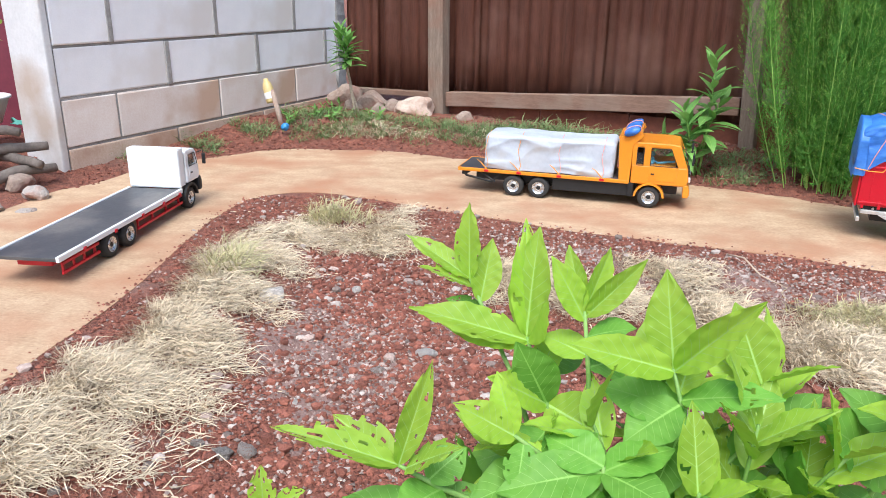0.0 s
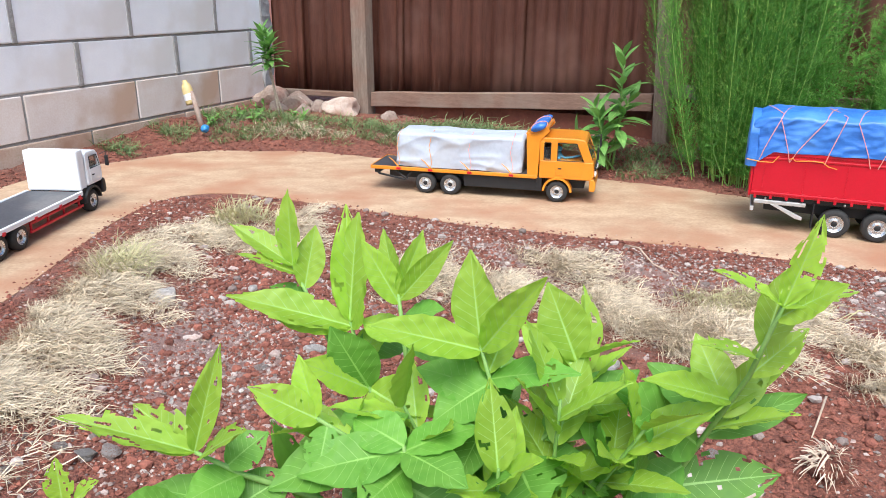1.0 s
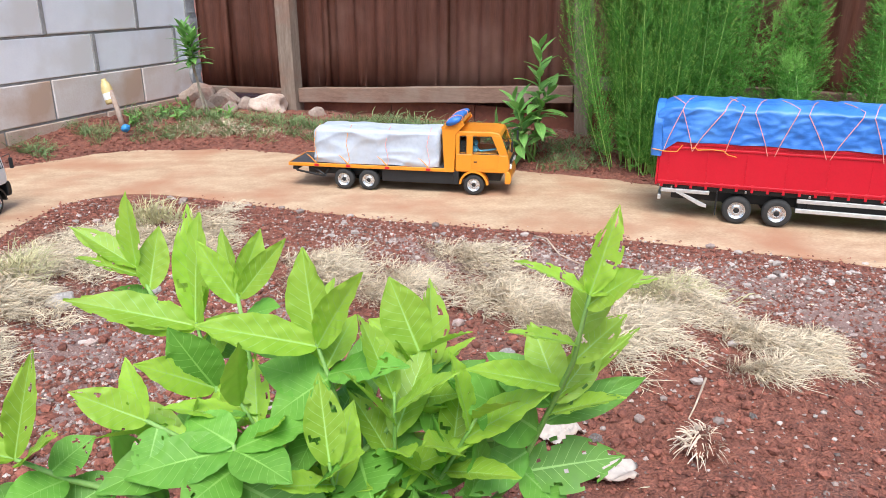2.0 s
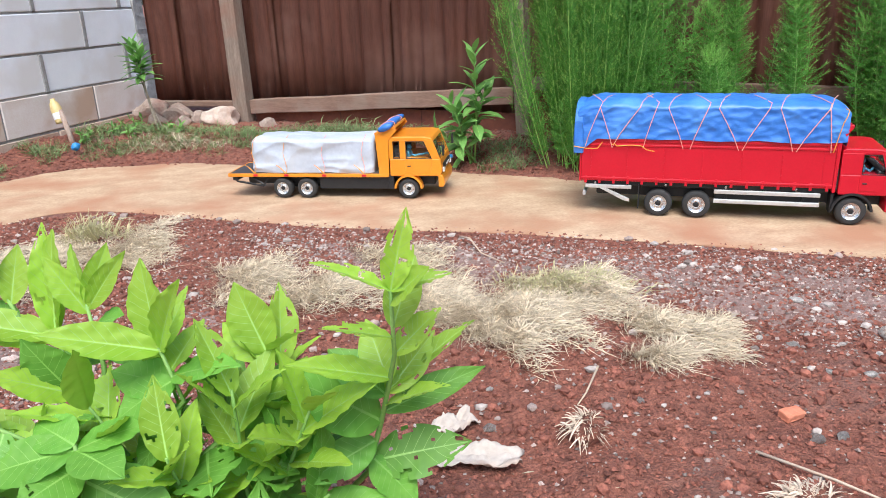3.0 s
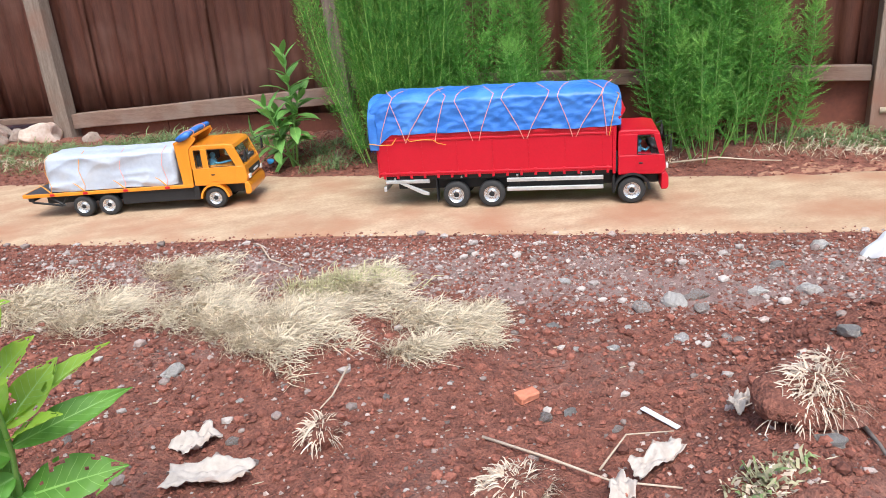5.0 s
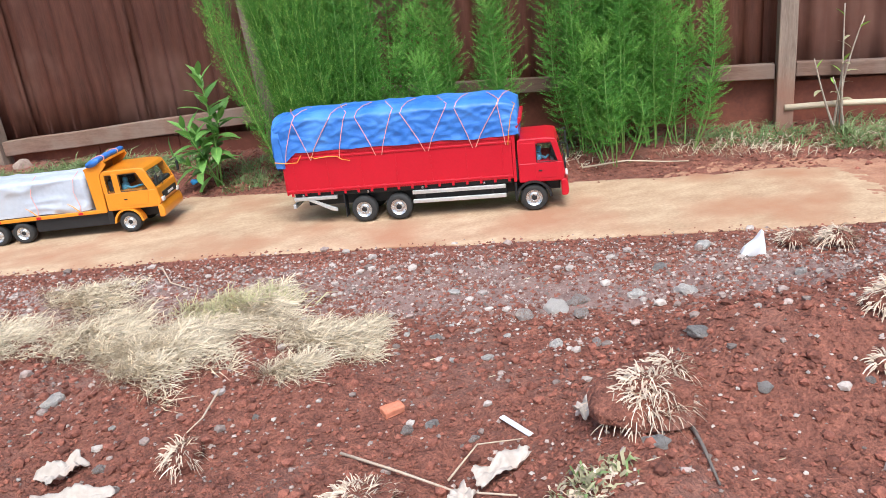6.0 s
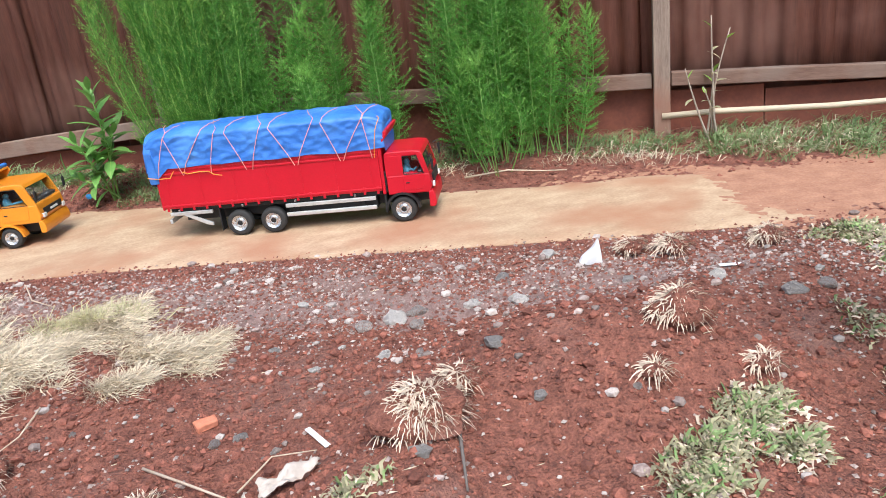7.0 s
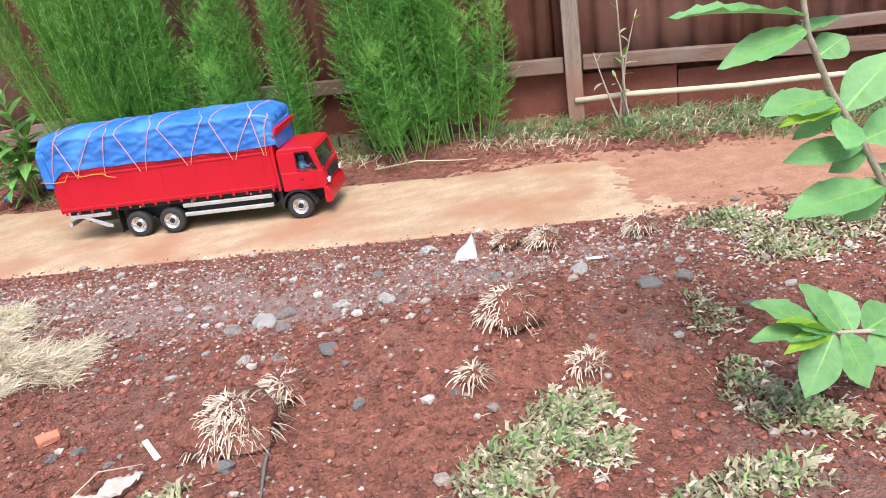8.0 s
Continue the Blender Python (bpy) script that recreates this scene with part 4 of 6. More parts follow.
def garden_shrub():
    rnd = random.Random(5)
    gz = ground_at(0.36, 0.76)
    plant = thing("leafy_shrub", pose(0.36, 0.76, gz), "bright green broad-leaved shrub with insect-eaten leaves", "shrub")
    leafs = {}
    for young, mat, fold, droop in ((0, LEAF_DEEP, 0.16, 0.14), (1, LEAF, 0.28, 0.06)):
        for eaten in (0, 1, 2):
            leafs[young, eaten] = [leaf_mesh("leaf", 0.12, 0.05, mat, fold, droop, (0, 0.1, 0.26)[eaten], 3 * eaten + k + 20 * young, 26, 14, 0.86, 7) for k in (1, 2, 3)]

    def choose(young, bite):
        return rnd.choice(leafs[young, 0 if bite < 0.04 else 1 if bite < 0.16 else 2])

    def stem(path, leaves):
        placed_stem(plant, (0.36, 0.76, gz), path, leaves, choose, rnd, 0.0048, STEM, 1.08)
    stem([(0.360, 0.760, gz - 0.01), (0.548, 0.780, 0.099), (0.572, 0.740, 0.207), (0.590, 0.690, 0.317), (0.588, 0.645, 0.414)],
         [(1.0, -26, 76, 0.094, 0.03, 0.2, 1), (1.0, -165, 32, 0.093, 0.021, 0.28, 1), (0.96, -49, 45, 0.075, 0.035, 0, 1), (0.86, 44, 60, 0.085, 0.037, 0, 1), (0.82, -166, 22, 0.087, 0.027, 0.2, 1), (0.75, 0, 46, 0.077, 0.034, 0.1, 1), (0.66, -156, 26, 0.136, 0.031, 0, 1), (0.6, 25, 42, 0.096, 0.038, 0.05, 1), (0.52, 12, 16, 0.148, 0.035, 0, 0), (0.48, -158, 43, 0.146, 0.075, 0, 0), (0.3, -9, 14, 0.138, 0.064, 0.2, 0), (0.4, -147, -6, 0.11, 0.045, 0.1, 0), (0.59, 149, 36, 0.095, 0.052, 0, 0), (0.55, -28, 29, 0.097, 0.028, 0.1, 1), (1.0, -9, 19, 0.068, 0.024, 0.28, 1), (0.64, 115, 50, 0.085, 0.041, 0, 1), (0.32, -40, -26, 0.086, 0.06, 0, 0), (0.28, 154, 31, 0.105, 0.061, 0, 0), (0.61, 27, 25, 0.145, 0.023, 0.1, 1)])
    stem([(0.360, 0.760, gz - 0.01), (0.274, 0.720, 0.189), (0.337, 0.740, 0.255), (0.317, 0.748, 0.324)],
         [(0.98, 127, 77, 0.112, 0.047, 0, 1), (0.98, -60, 51, 0.147, 0.034, 0, 1), (0.98, -162, 23, 0.137, 0.041, 0, 1), (0.82, -31, 25, 0.106, 0.044, 0.05, 0), (0.75, 161, 14, 0.094, 0.05, 0, 0), (0.63, -128, -30, 0.087, 0.047, 0, 0), (0.85, 62, 32, 0.08, 0.043, 0, 1), (0.8, -156, -18, 0.078, 0.056, 0, 0), (0.98, 67, 40, 0.071, 0.031, 0.1, 1)])
    stem([(0.360, 0.760, gz - 0.01), (0.349, 0.720, 0.187), (0.418, 0.760, 0.227), (0.434, 0.790, 0.283)],
         [(1.0, 150, 66, 0.1, 0.054, 0, 1), (1.0, -43, 38, 0.092, 0.025, 0, 1), (0.72, -46, 29, 0.096, 0.033, 0, 1), (0.97, 140, 24, 0.085, 0.046, 0, 1), (0.83, -29, -39, 0.131, 0.079, 0, 0), (0.53, 22, 27, 0.151, 0.058, 0, 0), (0.38, -81, -1, 0.081, 0.085, 0.2, 0), (0.43, -11, -20, 0.109, 0.057, 0.1, 0)])
    stem([(0.360, 0.760, gz - 0.01), (0.216, 0.760, 0.185), (0.192, 0.800, 0.244), (0.168, 0.840, 0.313)],
         [(1.0, 69, 81, 0.134, 0.048, 0, 1), (1.0, 96, 78, 0.143, 0.038, 0.05, 1), (0.98, -172, 21, 0.151, 0.042, 0.05, 1), (0.97, 169, 10, 0.111, 0.045, 0, 1), (0.98, -53, 60, 0.074, 0.038, 0, 1), (0.67, -141, 62, 0.1, 0.054, 0, 0), (0.67, -144, 37, 0.107, 0.041, 0, 1), (0.8, 53, 51, 0.06, 0.04, 0, 1), (0.67, -44, -4, 0.087, 0.059, 0, 1), (0.57, -135, -17, 0.059, 0.047, 0, 0), (0.5, 171, -24, 0.133, 0.053, 0, 0), (0.85, 35, 10, 0.088, 0.047, 0, 0)])
    stem([(0.360, 0.760, gz - 0.01), (0.236, 0.760, 0.184), (0.236, 0.790, 0.286), (0.227, 0.800, 0.366)],
         [(0.95, 180, 62, 0.087, 0.03, 0, 1), (1.0, 123, 62, 0.077, 0.026, 0, 1), (1.0, 33, 62, 0.078, 0.029, 0, 1), (0.97, -19, 51, 0.098, 0.026, 0, 1), (0.87, -35, 32, 0.062, 0.039, 0, 0), (0.78, 149, 14, 0.06, 0.039, 0, 1), (0.72, 36, -3, 0.069, 0.046, 0, 0)])
    stem([(0.360, 0.760, gz - 0.01), (0.188, 0.780, 0.171), (0.153, 0.840, 0.260), (0.099, 0.870, 0.375)],
         [(1.0, 180, 87, 0.095, 0.031, 0.1, 1), (1.0, 166, 33, 0.096, 0.03, 0.15, 1), (0.97, -163, 29, 0.078, 0.03, 0.28, 1), (0.92, 54, 72, 0.079, 0.034, 0, 1), (0.87, 180, 31, 0.055, 0.034, 0.1, 0)])
    stem([(0.360, 0.760, gz - 0.01), (0.141, 0.680, 0.185), (0.072, 0.660, 0.229), (0.028, 0.657, 0.258)],
         [(1.0, 0, 74, 0.12, 0.026, 0.05, 1), (1.0, -170, 27, 0.134, 0.035, 0.28, 1), (1.0, 151, 22, 0.089, 0.039, 0.28, 1), (0.95, -37, 41, 0.088, 0.037, 0.2, 1), (0.78, 28, 35, 0.052, 0.039, 0.1, 0), (0.67, -129, 11, 0.065, 0.045, 0, 0)])
    stem([(0.360, 0.760, gz - 0.01), (0.223, 0.720, 0.175), (0.189, 0.700, 0.233), (0.144, 0.690, 0.274)],
         [(1.0, 135, 66, 0.068, 0.029, 0, 1), (0.98, -163, 37, 0.084, 0.035, 0.05, 1), (0.92, -102, -43, 0.056, 0.035, 0.2, 0), (0.67, 167, 21, 0.093, 0.03, 0.1, 1), (0.63, -152, 0, 0.108, 0.057, 0, 0), (0.75, 27, 17, 0.069, 0.054, 0, 0)])
    stem([(0.360, 0.760, gz - 0.01), (0.233, 0.680, 0.183), (0.234, 0.670, 0.252)],
         [(0.95, -170, -2, 0.111, 0.055, 0, 0), (0.95, 21, 13, 0.088, 0.046, 0, 0), (0.78, -119, 6, 0.08, 0.053, 0.1, 0), (0.95, -39, 1, 0.08, 0.052, 0, 0), (0.62, -145, -11, 0.106, 0.065, 0, 0), (0.62, -25, -16, 0.121, 0.071, 0, 0), (1.0, 145, 13, 0.071, 0.046, 0, 0)])
    stem([(0.360, 0.760, gz - 0.01), (0.102, 0.640, 0.203), (-0.005, 0.660, 0.190), (-0.113, 0.665, 0.195)],
         [(1.0, -180, 90, 0.052, 0.026, 0.2, 1), (0.97, -28, 45, 0.059, 0.023, 0.2, 1), (0.62, -137, 34, 0.07, 0.04, 0, 0), (0.45, 163, 7, 0.106, 0.045, 0, 0), (0.45, 28, 21, 0.067, 0.045, 0.1, 0)])
    mixed = leafs[1, 0] + leafs[1, 1] + leafs[0, 0]
    for x, y, z, n in ((0.23, 0.73, 0.27, 11), (0.40, 0.71, 0.28, 11), (0.49, 0.69, 0.26, 11), (0.15, 0.73, 0.24, 10), (0.33, 0.66, 0.23, 10), (0.45, 0.80, 0.27, 10), (0.30, 0.80, 0.29, 10)):
        leafy_stem(plant, (rnd.uniform(-0.04, 0.04), rnd.uniform(-0.03, 0.03), -0.01), (x - 0.36, y - 0.76, z - gz), (0, 0, 0.01), (mixed, leafs[1, 0] + leafs[1, 1]), n, rnd, 0.0045, 0.4, 1.0, 0.8)
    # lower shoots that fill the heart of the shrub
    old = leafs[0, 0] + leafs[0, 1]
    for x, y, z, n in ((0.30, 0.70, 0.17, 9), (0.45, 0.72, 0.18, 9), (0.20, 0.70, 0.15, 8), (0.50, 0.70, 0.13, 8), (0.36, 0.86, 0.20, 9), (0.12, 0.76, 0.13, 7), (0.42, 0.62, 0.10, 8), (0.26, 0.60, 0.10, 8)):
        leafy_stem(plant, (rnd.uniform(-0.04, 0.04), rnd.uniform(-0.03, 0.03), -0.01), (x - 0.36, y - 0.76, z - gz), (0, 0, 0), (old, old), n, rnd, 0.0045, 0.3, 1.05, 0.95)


def guava_tree():
    """A young leaning guava tree at the turf's edge with one low side branch."""
    rnd = random.Random(8)
    gz = ground_at(2.93, 0.39)
    plant = thing("guava_tree", pose(2.93, 0.39, gz), "young guava tree with matt oval leaves and thin grey stem", "tree")
    lv = [leaf_mesh("leaf", 0.12, 0.05, LEAF_GUAVA, 0.16, 0.08, 0, s, 18, 10, 1.0, 8) for s in (31, 32, 33, 34)]
    fresh = [leaf_mesh("leaf", 0.12, 0.05, LEAF, 0.35, 0.05, 0, 35, 14, 8, 1.0, 6)]

    def stem(path, leaves):
        placed_stem(plant, (2.93, 0.39, gz), path, leaves, lambda young, bite: rnd.choice(fresh if young else lv), rnd, 0.007, BARK, 1.0)
    stem([(2.930, 0.390, gz - 0.01), (2.783, 0.420, 0.273), (2.733, 0.420, 0.350), (2.660, 0.420, 0.451), (2.614, 0.420, 0.540), (2.596, 0.420, 0.619), (2.578, 0.420, 0.706)],
         [(0.72, -175, 13, 0.248, 0.059, 0, 0), (0.68, -170, -4, 0.175, 0.046, 0, 0), (0.67, 22, 13, 0.083, 0.048, 0, 0), (0.6, 0, 24, 0.059, 0.049, 0, 0), (0.48, -169, 7, 0.163, 0.06, 0, 0), (0.45, -162, 6, 0.167, 0.03, 0, 1), (0.45, 165, -25, 0.083, 0.034, 0, 0), (0.44, 0, 38, 0.128, 0.068, 0, 0), (0.42, -135, -13, 0.087, 0.051, 0, 0), (0.34, -173, 7, 0.168, 0.046, 0, 0), (0.31, 147, -26, 0.062, 0.035, 0, 0), (0.17, -172, 6, 0.228, 0.069, 0, 0), (0.17, 138, -47, 0.087, 0.045, 0, 0), (0.35, 0, 8, 0.133, 0.07, 0, 0), (0.24, 0, -21, 0.146, 0.072, 0, 0), (0.8, 0, 6, 0.122, 0.055, 0, 0), (0.77, 154, 21, 0.098, 0.047, 0, 0), (0.89, 180, 17, 0.116, 0.054, 0, 0)])
    stem([(2.930, 0.390, gz - 0.01), (2.865, 0.390, 0.025), (2.752, 0.380, 0.038), (2.640, 0.377, 0.070)],
         [(1.0, -176, 36, 0.191, 0.051, 0, 0), (1.0, -171, 21, 0.195, 0.045, 0, 0), (0.98, -160, -42, 0.117, 0.06, 0, 0), (0.93, -69, -58, 0.101, 0.071, 0, 0), (0.93, 151, 57, 0.112, 0.06, 0, 0), (0.85, 91, 50, 0.078, 0.055, 0, 0), (0.78, 14, 0, 0.125, 0.074, 0, 0), (1.0, -160, 14, 0.149, 0.031, 0, 1), (1.0, -167, 31, 0.159, 0.02, 0, 1), (0.75, -50, -43, 0.072, 0.075, 0, 0)])


def plume_bush(x, y, height_m, spread, stems, seed, whips, lean=0.0, bare=0.0, group="feathery bushes"):
    """A clump of upright stems: loose and whip-like where young, else dense plumes of tiered feathery twigs with pale tips."""
    r = random.Random(seed)
    gz = ground_at(x, y)
    bush = thing("feathery_bush", pose(x, y, gz), "tall feathery bright green bush with fine needle leaves", "bush", group)
    heart, tips = ([], []), ([], [])

    def needle(bag, p, d, ln, w):
        d = d.normalized()
        s = d.cross(Vector((r.gauss(0, 1), r.gauss(0, 1), r.gauss(0, 1)))).normalized() * w
        i = len(bag[0])
        bag[0].extend([tuple(p - s), tuple(p + s), tuple(p + d * ln)])
        bag[1].append((i, i + 1, i + 2))
    for k in range(stems):
        a, q = r.random() * 6.283, math.sqrt(r.random())
        foot = Vector((math.cos(a) * q * 0.06, math.sin(a) * q * 0.06, -0.01))
        hh = height_m * (r.uniform(0.6, 1.08) if whips else r.uniform(0.38, 1.08))
        top = Vector((math.cos(a) * q * spread + lean * hh, math.sin(a) * q * spread, hh))
        path = bend(foot, top, (math.cos(a) * 0.06 * q, math.sin(a) * 0.06 * q, 0.02), 7)
        part("stem", tube(path, 0.0022 if whips else 0.0026, 0.0009, 4), WHIP_STEM if whips else STEM, bush)
        nodes = int(hh / (0.022 if whips else 0.026))
        for n in range(nodes):
            t = 0.06 + 0.94 * n / nodes
            i = min(int(t * 7), 6)
            p, axis = path[i].lerp(path[i + 1], t * 7 - i), (path[i + 1] - path[i]).normalized()
            if p.z < bare * r.uniform(0.6, 1.3):
                continue
            crown = max(0.0, (t - 0.8) / 0.2)
            for b in range(5 if whips else 6):
                side = Matrix.Rotation(r.random() * 6.283, 3, axis) @ axis.orthogonal().normalized()
                tw = (axis * (1.35 if whips else 0.35 + 1.1 * crown) + side).normalized()
                ln = (0.11 if whips else 0.088) * r.uniform(0.55, 1.1) * (1.15 - 0.6 * t) * min(1.0, 0.35 + 2.2 * t)
                m = 7 if whips else 9
                for j in range(m):
                    f = (j + 0.3) / m
                    c = p + tw * ln * f + Vector((0, 0, 0.3 * ln * f * f))
                    # inner needles get the shade-dark green, crowns and twig ends the paler one
                    bag = tips if crown > 0.3 or (f > 0.7 and r.random() < 0.25 + 0.6 * t) else heart
                    for _ in range(3):
                        d = tw * r.uniform(0.6, 1.3) + Vector((r.gauss(0, 0.55), r.gauss(0, 0.55), r.gauss(0.3, 0.45)))
                        needle(bag, c, d, r.uniform(0.012, 0.026) * (1.2 - 0.4 * f), 0.0008)
    tagged(part("foliage", raw("foliage", heart[0], heart[1], PLUME), None, bush), kind="stuff")
    tagged(part("foliage_fringe", raw("foliage_fringe", tips[0], tips[1], WHIP if whips else PLUME_TIP), None, bush, "paler feathery twig ends"), kind="stuff")


def broad_plant(x, y, tips, seed, name, label, size, mats=(SHRUB, SHRUB), bark=STEM, category="plant", n=12, first=0.35):
    r = random.Random(seed)
    gz = ground_at(x, y)
    plant = thing(name, pose(x, y, gz), label, category)
    old = [leaf_mesh("leaf", 0.1, 0.034, mats[0], 0.2, 0.35, 0, s, 8, 4) for s in (seed, seed + 1, seed + 2)]
    young = [leaf_mesh("leaf", 0.09, 0.026, mats[1], 0.3, 0.2, 0, s, 8, 4) for s in (seed + 3, seed + 4)]
    for tx, ty, tz, k in tips:
        leafy_stem(plant, (r.uniform(-0.02, 0.02), r.uniform(-0.02, 0.02), -0.01), (tx, ty, tz), (r.uniform(-0.03, 0.03), 0, 0), (old, young), k, r, 0.005, first, size, size * 0.8, bark)
    return plant


garden_shrub()
guava_tree()
for x, y, h, s, n, seed, whip, lean in [(1.38, 2.86, 1.2, 0.10, 9, 1, True, -0.2), (1.46, 2.80, 1.2, 0.16, 22, 2, True, -0.03), (1.54, 2.76, 1.15, 0.16, 22, 3, True, 0.04), (1.50, 2.74, 0.5, 0.16, 12, 14, False, 0.0), (1.66, 2.78, 1.05, 0.12, 14, 4, False, 0.0), (1.76, 2.86, 1.15, 0.14, 14, 5, False, 0.0),
                                       (1.85, 2.57, 0.62, 0.06, 8, 6, False, 0.0), (1.95, 2.62, 0.95, 0.07, 9, 7, False, 0.0), (2.11, 2.48, 1.1, 0.03, 7, 8, False, 0.0),
                                       (2.45, 2.37, 1.1, 0.13, 12, 9, False, -0.04), (2.58, 2.30, 1.15, 0.16, 16, 10, False, 0.02), (2.71, 2.25, 1.0, 0.14, 12, 11, False, 0.08), (2.50, 2.22, 0.5, 0.10, 7, 12, False, -0.05), (2.77, 2.17, 0.55, 0.10, 7, 13, False, 0.1)]:
    plume_bush(x, y, h, s, n, seed, whip, lean, 0.08 if 8 < seed < 14 else 0.03)
broad_plant(1.07, 3.02, [(0.0, -0.05, 0.47, 22), (-0.10, -0.06, 0.27, 14), (-0.05, 0.02, 0.22, 12), (0.05, -0.03, 0.3, 12), (-0.16, -0.05, 0.14, 10)], 50, "broadleaf_plant", "leafy green garden plant with pointed leaves by the fence", 1.3)
broad_plant(-0.46, 4.02, [(-0.04, 0.0, 0.40, 22), (-0.08, 0.02, 0.43, 20), (-0.06, -0.02, 0.36, 18)], 60, "sapling", "small sapling with bare pale stems and tufted top", 1.15, (SHRUB, SHRUB), BARK, "sapling", first=0.66)
broad_plant(3.28, 1.98, [(0.0, 0.0, 0.45, 3), (0.06, -0.03, 0.4, 3), (-0.09, 0.03, 0.27, 2), (0.03, 0.02, 0.26, 4), (-0.04, -0.01, 0.2, 2)], 70, "thin_sapling", "nearly bare thin sapling with a few pale leaves", 0.6, (WEED, WHIP), BARK, "sapling", first=0.45)
broad_plant(-1.06, 2.2, [(0.0, 0.0, 0.02, 1)], 80, "weed_sprig", "small green weed sprig beside the path", 0.35)
for x, y, seed in ((-0.66, 3.96, 81), (-0.55, 3.86, 84), (-0.78, 3.82, 87), (-0.35, 3.9, 90), (-0.6, 4.12, 93)):
    broad_plant(x, y, [(0.03, 0.0, 0.06, 6), (-0.04, 0.02, 0.05, 6), (0.0, -0.05, 0.05, 5)], seed, "broad_weed", "low broad-leaved green weed near the wall corner", 0.5, first=0.2)
broad_plant(-1.85, 2.45, [(0.40, 0.12, 0.52, 9), (0.34, 0.12, 0.64, 7), (0.1, 0.0, 0.7, 8)], 96, "leaning_sapling", "leaning sapling beside the rubble with drooping leaves", 0.8, (SHRUB, WHIP), BARK, "sapling", first=0.6)

# ---- grass, straw and soil litter ----
def blades(name, label, category, cx, cy, rx, ry, count, mat, length, width, seed, lift=0.03, stand=0.3, turn=0.0, dome=0.0):
    """A patch of thin bent blades over an oval, lying or standing."""
    r = np.random.RandomState(seed)
    a, q = r.rand(count) * 6.283, np.sqrt(r.rand(count))
    wob = 0.75 + 0.3 * np.sin(a * 3 + seed) + 0.15 * np.sin(a * 7 + 2 * seed)
    if width < 0.0017 and length < 0.03:
        q = np.abs(r.randn(count)) * 0.5
        wob = 1 + 0.25 * np.sin(a * 5 + seed)
    ux, uy = np.cos(a) * q * rx * wob, np.sin(a) * q * ry * wob
    c, s = math.cos(turn), math.sin(turn)
    x, y = cx + ux * c - uy * s, cy + ux * s + uy * c
    z = height(x, y) + dome * (1 - q * q) * r.rand(count) - 0.002
    d = np.where(r.rand(count) < 0.25, a + turn + r.randn(count) * 0.7, r.rand(count) * 6.283)
    ln = length * (0.5 + 0.8 * r.rand(count))
    rise = stand * (0.2 + r.rand(count)) * ln
    verts, faces = [], []
    for i in range(count):
        dx, dy, w = math.cos(d[i]), math.sin(d[i]), width * (0.6 + 0.8 * r.rand())
        px, py = -dy * w, dx * w
        b = 0.35 * ln[i] * r.randn()
        p0 = (x[i], y[i], z[i])
        g = d[i] + r.randn() * (0.25 if stand > 0.3 else 0.8)
        p1 = (x[i] + dx * ln[i] * 0.5, y[i] + dy * ln[i] * 0.5, z[i] + rise[i] + lift * r.rand())
        p2 = (p1[0] + math.cos(g) * ln[i] * 0.5 - dy * b, p1[1] + math.sin(g) * ln[i] * 0.5 + dx * b, p1[2] + rise[i] * (r.rand() - 0.6 + stand * 0.8) - (0.0 if stand > 0.3 else lift * 0.5 * r.rand()))
        k = len(verts)
        verts += [(p0[0] - px, p0[1] - py, p0[2]), (p0[0] + px, p0[1] + py, p0[2] + w), (p1[0] - px, p1[1] - py, p1[2]), (p1[0] + px, p1[1] + py, p1[2] + w), p2]
        faces += [(k, k + 1, k + 3, k + 2), (k + 2, k + 3, k + 4)]
    return tagged(new(name, raw(name, verts, faces, mat)), label, category, kind="stuff")


for k, (x, y, rx, ry, n) in enumerate([(-0.64, 1.06, 0.15, 0.13, 1500), (-0.57, 1.27, 0.15, 0.13, 1700), (-0.52, 1.5, 0.11, 0.15, 1500), (-0.5, 1.74, 0.11, 0.15, 1400), (-0.49, 1.98, 0.13, 0.14, 1300),
                                       (-0.4, 2.28, 0.17, 0.14, 1500), (-0.15, 2.27, 0.17, 0.11, 1200), (0.27, 1.93, 0.15, 0.11, 900), (0.48, 1.78, 0.12, 0.10, 700),
                                       (0.74, 1.70, 0.16, 0.12, 1700), (0.93, 1.52, 0.17, 0.13, 2000), (1.12, 1.63, 0.15, 0.09, 1500), (1.31, 1.37, 0.09, 0.08, 1000), (0.68, 1.95, 0.14, 0.08, 800), (1.17, 1.25, 0.06, 0.04, 250)]):
    blades("straw_patch", "matted dry straw-coloured grass on red soil", "dry grass", x, y, rx * 1.25, ry * 1.25, int(n * 2.0), STRAW, 0.062, 0.0008, 20 + k, 0.016, 0.08, 0.2 * k, 0.026)
for x, y, rx, ry, n, tr in ((-0.35, 3.7, 0.35, 0.12, 350, -0.3), (0.35, 3.5, 0.3, 0.1, 350, -0.5), (0.7, 3.3, 0.2, 0.1, 250, -0.5), (3.5, 1.75, 0.5, 0.14, 500, -0.5), (2.9, 2.05, 0.3, 0.1, 300, -0.5), (2.2, 2.4, 0.3, 0.1, 300, -0.5)):
    blades("dry_grass", "thin dry grass among the green at the fence side", "dry grass", x, y, rx, ry, n, STRAW, 0.05, 0.0011, int(700 + x * 20), 0.02, 0.3, tr, 0.01)
